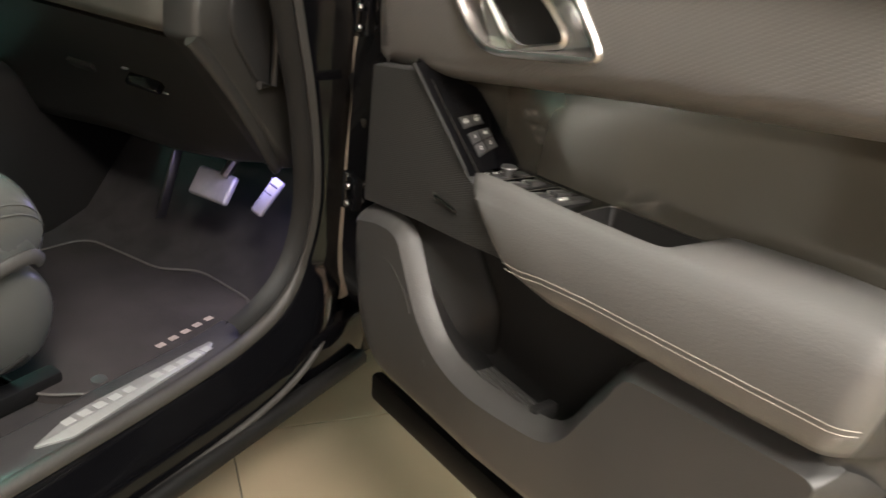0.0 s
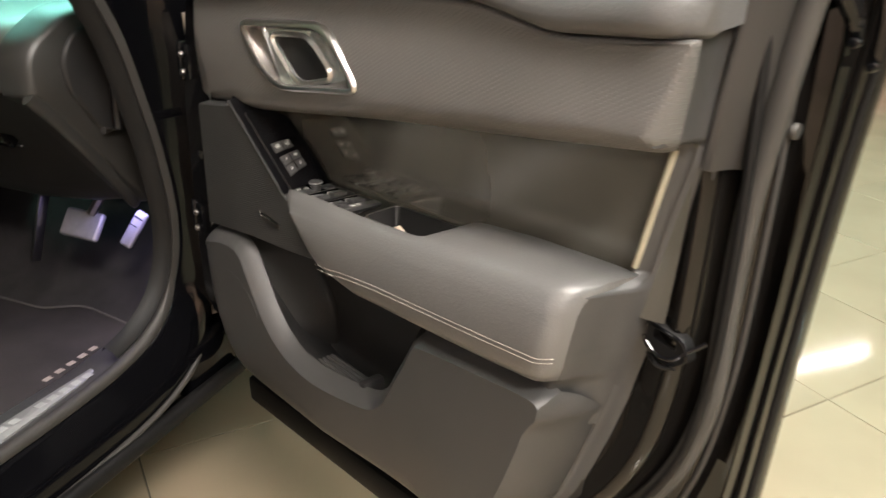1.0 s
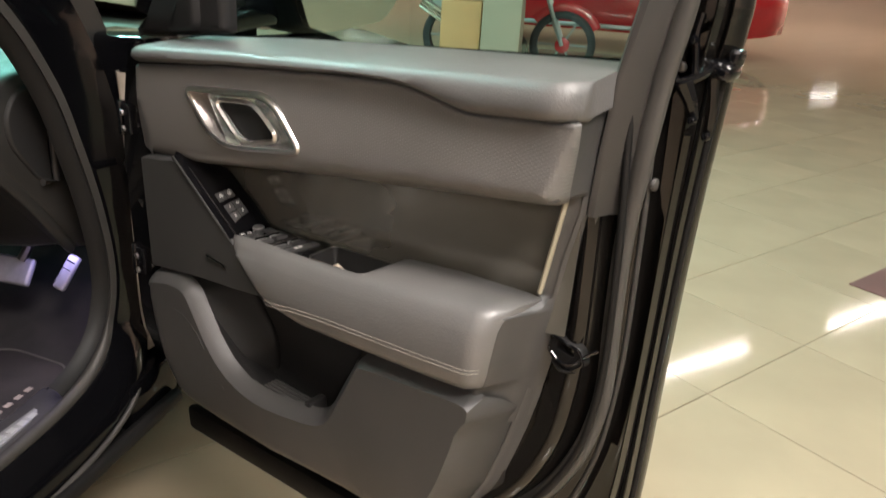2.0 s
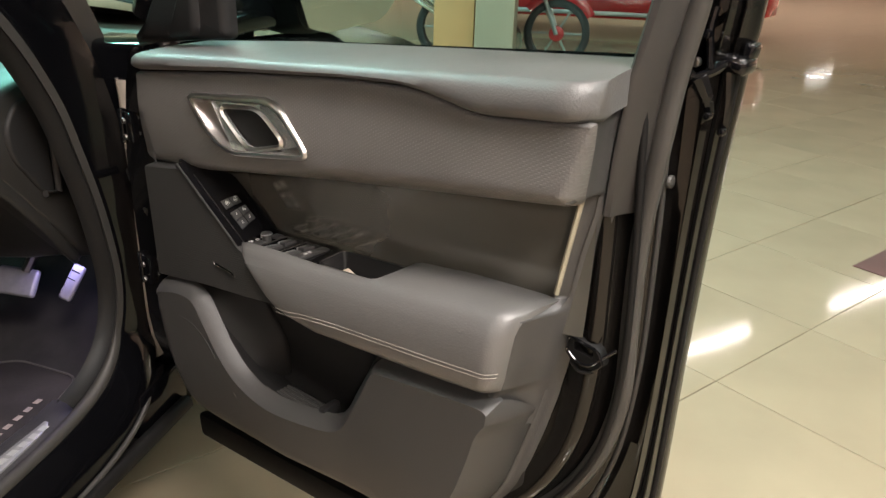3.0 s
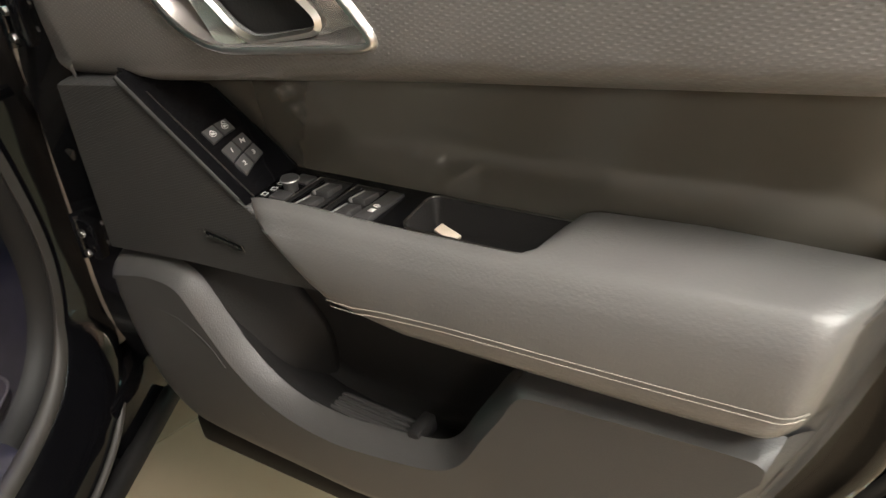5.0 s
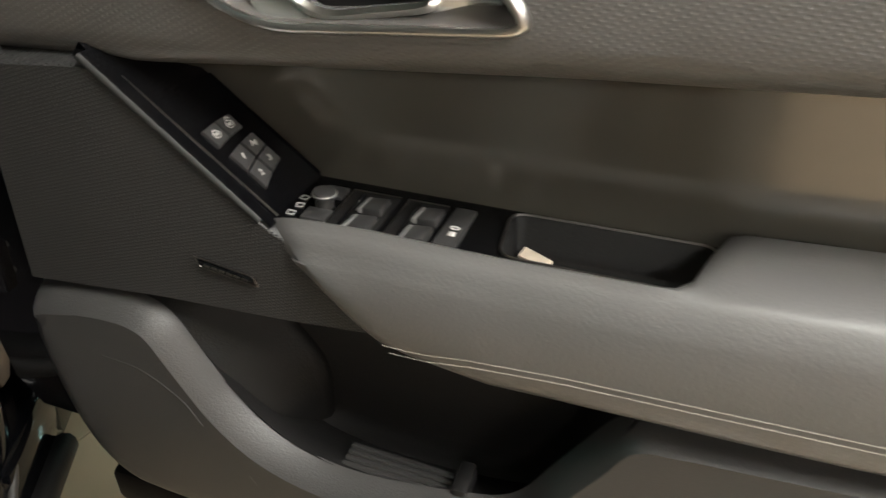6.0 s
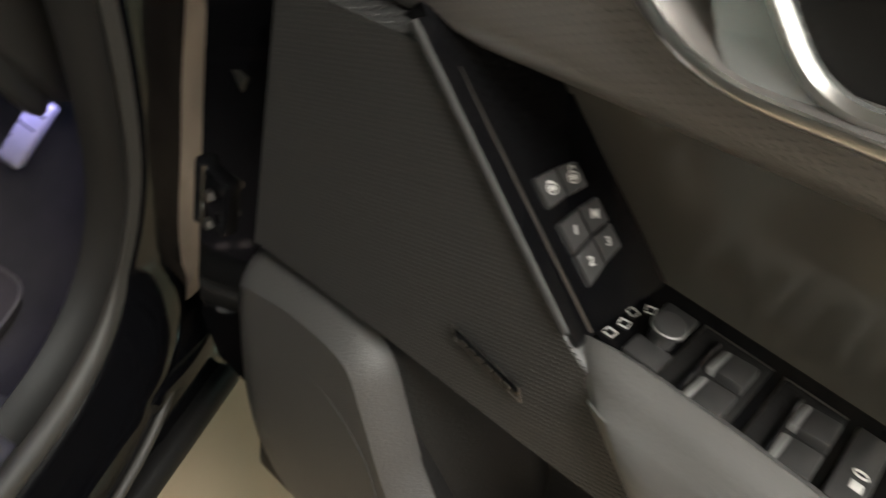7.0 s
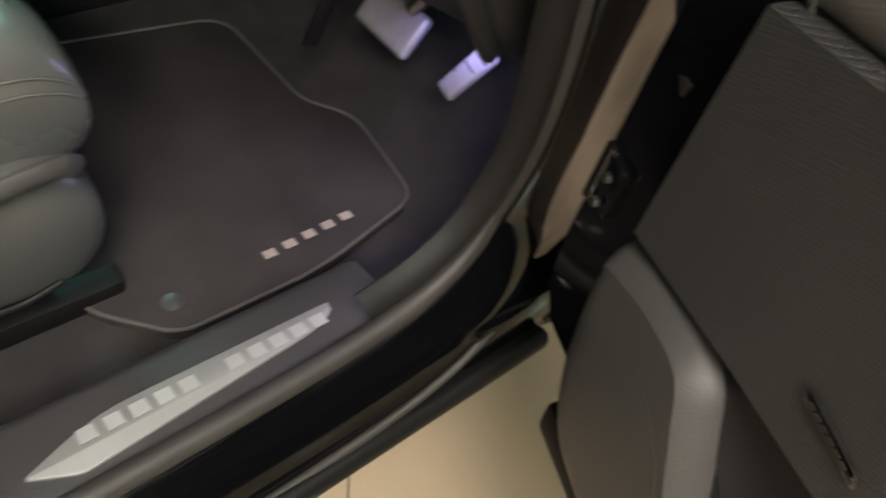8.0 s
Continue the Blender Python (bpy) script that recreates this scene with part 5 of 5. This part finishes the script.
for k in range(41):
    z = 0.495 + 0.50 * k / 40
    w = min(1.0, 0.12 + k / 9)
    mid = -0.044 + 0.004 * math.sin(9 * z)
    a, b = mid - 0.020 * w, mid + 0.021 * w + 0.0015 * math.sin(60 * z)
    rows.append([(a - 0.002, 0.105, z), (a, 0.090 + 0.002 * math.sin(41 * z), z), (a + 0.010 * w, 0.083, z), (mid, 0.086 + 0.0012 * math.sin(70 * z), z), (b - 0.004, 0.083, z), (b, 0.088, z), (b + 0.001, 0.105, z)])
vs = grid(bm, rows)
bm.faces.new(vs[0])
part("gap_filler", bm, FOAM, car, "pale beige foam filler in the hinge gap", 60)
bm = bmesh.new()
rows = []
for i in range(13):
    x = -1.55 + 1.5 * i / 12
    c = 0.03 * math.cos((x + 0.8) * 1.8)
    rows.append([(x, -0.42, 1.50 + c), (x, -0.7, 1.57 + c), (x, -1.4, 1.62 + c), (x, -2.6, 1.58 + c)])
grid(bm, rows)
part("roof", bm, PAINT, car, "glossy black roof", 60)
bm = bmesh.new()
grid(bm, [[(-1.5, 0.72, 1.03), (-1.48, 0.15, 1.27), (-1.42, -0.42, 1.51)], [(-0.78, 0.78, 1.06), (-0.78, 0.2, 1.31), (-0.78, -0.42, 1.535)], [(-0.10, 0.62, 1.03), (-0.10, 0.10, 1.27), (-0.12, -0.42, 1.51)]])
part("windscreen", bm, SCREEN_GLASS, car, "green-tinted windscreen", 60)
part("far_door", block((0.08, 2.6, 0.72), pose(-1.55, -0.9, 0.75), 0.02), DARK_PLASTIC, car, "black trim of the far doors")
part("floor_pan", block((1.5, 3.4, 0.04), pose(-0.86, -0.6, 0.33), 0.01), RUBBER, car, "black underside of the car")
part("bulkhead", block((1.4, 0.05, 0.75), pose(-0.80, 0.62, 0.68), 0.01), CARPET, car)
part("centre_tunnel", block((0.24, 2.0, 0.36), pose(-0.84, -0.35, 0.56), 0.04, 3), DARK_PLASTIC, car, "black centre tunnel")
part("rear_body", block((1.5, 0.06, 0.9), pose(-0.8, -2.6, 0.8), 0.02), PLASTIC, car)
# out of view; solid past window height to keep light out of the cabin
part("rear_side", block((0.06, 1.55, 1.12), pose(-0.03, -1.84, 0.96), 0.02), PAINT, car, "glossy black rear side and door, unseen and solid to block light")
part("far_window", block((0.004, 2.2, 0.46), pose(-1.55, -1.5, 1.34), 0.001), GLASS, car, "green-tinted far side window")
part("tail", block((1.5, 0.06, 0.40), pose(-0.8, -2.6, 1.40), 0.02), TRIM, car)


def car_tyre(y, x, thing):
    rows = []
    for a in range(28):
        t = 2 * math.pi * a / 28
        rows.append([(x + dx, y + r * math.cos(t), 0.36 + r * math.sin(t)) for dx, r in ((-0.2, 0.24), (-0.2, 0.33), (-0.17, 0.36), (-0.03, 0.36), (0.0, 0.33), (0.0, 0.24), (-0.06, 0.23))])
    bm = bmesh.new()
    grid(bm, rows, close_u=True)
    w = part("wheel", bm, TYRE, thing, "black tyre", 50)
    part("rim", disc(0.235, 0.05, frame_at((x - 0.07, y, 0.36), (0, 1, 0), (0, 0, 1)), 28), SATIN, w, "alloy rim")


for y, x in ((1.0, 0.0), (-1.85, 0.0), (1.0, -1.4), (-1.85, -1.4)):
    car_tyre(y, x, car)

part("far_wing", block((0.10, 1.75, 0.60), pose(-1.56, 1.02, 0.72), 0.04, 3), PAINT, car, "glossy black far front wing")
part("front_bumper", block((1.62, 0.16, 0.46), pose(-0.79, 1.90, 0.53), 0.07, 4), PAINT, car, "glossy black front bumper")
# ---- background: motorcycle, red car, column, box ----
bike = empty("motorcycle", pose(-0.70, 6.5, 0, 0, 0, -88), "motorcycle with red bodywork and spoked front wheel on its stand", "motorcycle")


def bike_wheel(y, r, parent):
    bm = bmesh.new()
    rows = []
    for a in range(32):
        t = 2 * math.pi * a / 32
        rows.append([(dx, y + q * math.cos(t), r + q * math.sin(t)) for dx, q in ((-0.045, r - 0.07), (-0.055, r - 0.035), (-0.03, r), (0.03, r), (0.055, r - 0.035), (0.045, r - 0.07))])
    grid(bm, rows, close_u=True, close_v=True)
    w = part("wheel", bm, TYRE, parent, "black tyre", 60)
    part("hub", disc(0.07, 0.07, frame_at((-0.035, y, r), (0, 1, 0), (0, 0, 1)), 20), RED, w, "red hub")
    for k in range(6):
        t = 2 * math.pi * k / 6
        part("spoke", tube([(0, y + 0.05 * math.cos(t), r + 0.05 * math.sin(t)), (0, y + (r - 0.06) * math.cos(t), r + (r - 0.06) * math.sin(t))], 0.012, 6), SATIN, w)


bike_wheel(0.68, 0.31, bike)
bike_wheel(-0.37, 0.31, bike)
part("fork", joined(tube([(0.08, 0.68, 0.31), (0.08, 0.42, 0.95)], 0.02, 8), tube([(-0.08, 0.68, 0.31), (-0.08, 0.42, 0.95)], 0.02, 8)), SATIN, bike, "bright front fork")
part("tank", block((0.26, 0.5, 0.22), pose(0, 0.1, 0.85, 8), 0.09, 4), RED, bike, "red fuel tank")
part("bike_seat", block((0.22, 0.5, 0.09), pose(0, -0.28, 0.80, -4), 0.04, 3), RUBBER, bike, "black seat")
part("engine", joined(block((0.3, 0.36, 0.3), pose(0, 0.08, 0.42), 0.04, 3), block((0.16, 0.2, 0.28), pose(0, 0.16, 0.62, 15), 0.02)), DARK_METAL, bike, "dark metal engine")
part("exhaust", joined(*[tube([(0.14, 0.15, 0.26 + h), (0.17, -0.20, 0.33 + h), (0.18, -0.37, 0.42 + h), (0.19, -0.67, 0.60 + h)], lambda s: 0.020 + 0.014 * s, 10) for h in (0.0, 0.075)]), CHROME, bike, "pair of bright exhaust pipes")
part("bike_frame", joined(tube([(0, 0.42, 0.9), (0, 0.0, 0.35), (0, -0.3, 0.32)], 0.025, 8), tube([(0.09, -0.37, 0.31), (0.09, -0.05, 0.36)], 0.02, 8), tube([(0, 0.4, 0.85), (0, -0.5, 0.74)], 0.02, 8)), RUBBER, bike, "black frame tubes")
part("mudguard", tube([(0, 0.68 + 0.34 * math.cos(a), 0.31 + 0.34 * math.sin(a)) for a in [0.5 + 2.0 * k / 8 for k in range(9)]], 0.05, 8, flat=0.3), RED, bike, "red front mudguard")
part("handlebar", tube([(-0.36, 0.32, 1.02), (-0.1, 0.40, 1.0), (0.1, 0.40, 1.0), (0.36, 0.32, 1.02)], 0.013, 8), CHROME, bike, "bright handlebar")
part("engine_cover", disc(0.10, 0.05, frame_at((0.15, -0.46, 0.64), (0, 1, 0), (0, 0, 1)), 24), SATIN, bike, "round pale cover")
part("headlamp", disc(0.09, 0.09, frame_at((0, 0.50, 0.93), (1, 0, 0), (0, 0, 1)), 20), CHROME, bike, "round headlamp")
red_car = empty("red_car", pose(0.12, 9.6, 0, 0, 0, -88), "glossy red car parked across the showroom floor", "car")
bm = bmesh.new()
rows = []
for i in range(21):
    y = -2.15 + 4.3 * i / 20
    e = abs(y) / 2.15
    w = 0.86 - 0.30 * e ** 8
    b = 0.24 + 0.10 * e ** 5
    top = 0.92 - 0.12 * max(0, y / 2.15) ** 2
    rows.append([(-w + 0.05, y, b), (-w, y, b + 0.12), (-w - 0.02, y, 0.62), (-w + 0.03, y, top - 0.05), (-w + 0.14, y, top), (0, y, top + 0.03), (w - 0.14, y, top), (w - 0.03, y, top - 0.05), (w + 0.02, y, 0.62), (w, y, b + 0.12), (w - 0.05, y, b)])
vs = grid(bm, rows)
bm.faces.new(vs[0])
bm.faces.new(vs[-1])
part("body", bm, RED, red_car, "glossy red body", 60)
bm = bmesh.new()
rows = []
for y, z, w in ((-1.5, 0.92, 0.74), (-1.0, 1.35, 0.60), (-0.2, 1.45, 0.58), (0.4, 1.38, 0.60), (1.1, 0.93, 0.74)):
    rows.append([(-w, y, 0.9), (-w + 0.06, y, z), (w - 0.06, y, z), (w, y, 0.9)])
grid(bm, rows)
part("cabin", bm, GLOSS, red_car, "dark glass cabin")
part("sill_strip", block((0.02, 2.2, 0.05), pose(0.87, 0, 0.30), 0.01), SATIN, red_car, "pale sill strip")
for y in (-1.3, 1.35):
    for x in (-0.66, 0.86):
        rows = []
        bm = bmesh.new()
        for a in range(24):
            t = 2 * math.pi * a / 24
            rows.append([(x + dx, y + q * math.cos(t), 0.32 + q * math.sin(t)) for dx, q in ((-0.2, 0.2), (-0.2, 0.3), (-0.17, 0.32), (-0.03, 0.32), (0, 0.3), (0, 0.2))])
        grid(bm, rows, close_u=True, close_v=True)
        w = part("wheel", bm, TYRE, red_car, "black tyre", 50)
        part("rim", disc(0.2, 0.03, frame_at((x - 0.215 if x < 0 else x - 0.02, y, 0.32), (0, 1, 0), (0, 0, 1)), 24), SATIN, w, "alloy rim")
tagged(part("column", block((0.34, 0.34, HIGH), pose(-0.50, 5.95, HIGH / 2, 0, 0, 4), 0.01), COLUMN, label="square cream painted column in front of the motorcycle"), category="column", kind="structure")
box = tagged(part("cardboard_box", block((0.36, 0.24, 0.68), pose(0, 0, 0.34, 0, 0, 0), 0.006), CARD), "tall tan cardboard box standing on the floor", "box")
box.matrix_world = pose(-0.90, 6.05, 0, 0, 0, 8)

# ---- tiled floor ----
TILE_SIDE, TILE_TURN, TILE_AT = 0.55, 51.9, (1.077, 1.135)
bm = bmesh.new()
grid(bm, [[(X0, Y0, -0.004), (X1, Y0, -0.004)], [(X0, Y1, -0.004), (X1, Y1, -0.004)]])
floor = tagged(part("floor", bm, GROUT), "showroom floor of polished cream square tiles with thin dark joints", "floor", kind="structure")
half = TILE_SIDE / 2 - 0.0016
bm = bmesh.new()
grid(bm, [[(x * half, y * half, -0.0038) for x, y in ((-1, -1), (1, -1), (1, 1), (-1, 1))], [(x * half, y * half, -0.0008) for x, y in ((-1, -1), (1, -1), (1, 1), (-1, 1))],
          [(x * (half - 0.001), y * (half - 0.001), 0) for x, y in ((-1, -1), (1, -1), (1, 1), (-1, 1))]], close_v=True)
bm.verts.ensure_lookup_table()
bm.faces.new(bm.verts[8:12])
first = part("tile", bm, TILE, floor, sharp=20)
turn = radians(TILE_TURN)
ux, uy = Vector((math.cos(turn), math.sin(turn))), Vector((-math.sin(turn), math.cos(turn)))
spots = []
for i in range(-75, 76):
    for j in range(-75, 76):
        c = Vector(TILE_AT) + ux * (i + 0.5) * TILE_SIDE + uy * (j + 0.5) * TILE_SIDE
        if X0 - 0.3 < c.x < X1 + 0.3 and Y0 - 0.3 < c.y < Y1 + 0.3:
            spots.append((c, (i, j)))
near = [s for s in spots if -1.2 < s[0].x < 5.2 and -1.6 < s[0].y < 11.5]
near.sort(key=lambda s: (s[0] - Vector((1.2, 1.6))).length)
near = near[:290]
taken = {s[1] for s in near}
for n, (c, key) in enumerate(near):
    t = first if n == 0 else new("tile", first.data)
    t.parent = floor
    lift = 0.0002 * ((key[0] * 7 + key[1] * 13) % 5)
    t.matrix_local = pose(c.x, c.y, lift, 0, 0, TILE_TURN)
verts, faces = [], []
for c, key in spots:
    if key in taken:
        continue
    k = len(verts)
    for h, z in ((half, -0.0038), (half - 0.001, 0.0)):
        for sx, sy in ((-1, -1), (1, -1), (1, 1), (-1, 1)):
            p = c + ux * sx * h + uy * sy * h
            verts.append((p.x, p.y, z))
    faces += [(k + 4, k + 5, k + 6, k + 7)] + [(k + a, k + (a + 1) % 4, k + 4 + (a + 1) % 4, k + 4 + a) for a in range(4)]
me = bpy.data.meshes.new("far_tiles")
me.from_pydata(verts, [], faces)
me.materials.append(TILE)
far = tagged(new("far_tiles", me), kind="stuff", label="polished cream floor tiles farther off")
far.parent = floor

plate = tagged(part("floor_plate", block((0.34, 0.34, 0.004), None, 0.001, 1), MAROON), "flat maroon plate lying on the cream tiles", "floor plate")
plate_at = Vector(TILE_AT) + ux * (2.2 * TILE_SIDE + 0.17) + uy * (0.32 * TILE_SIDE - 0.17)
plate.matrix_world = pose(plate_at.x, plate_at.y, 0.0032, 0, 0, TILE_TURN)
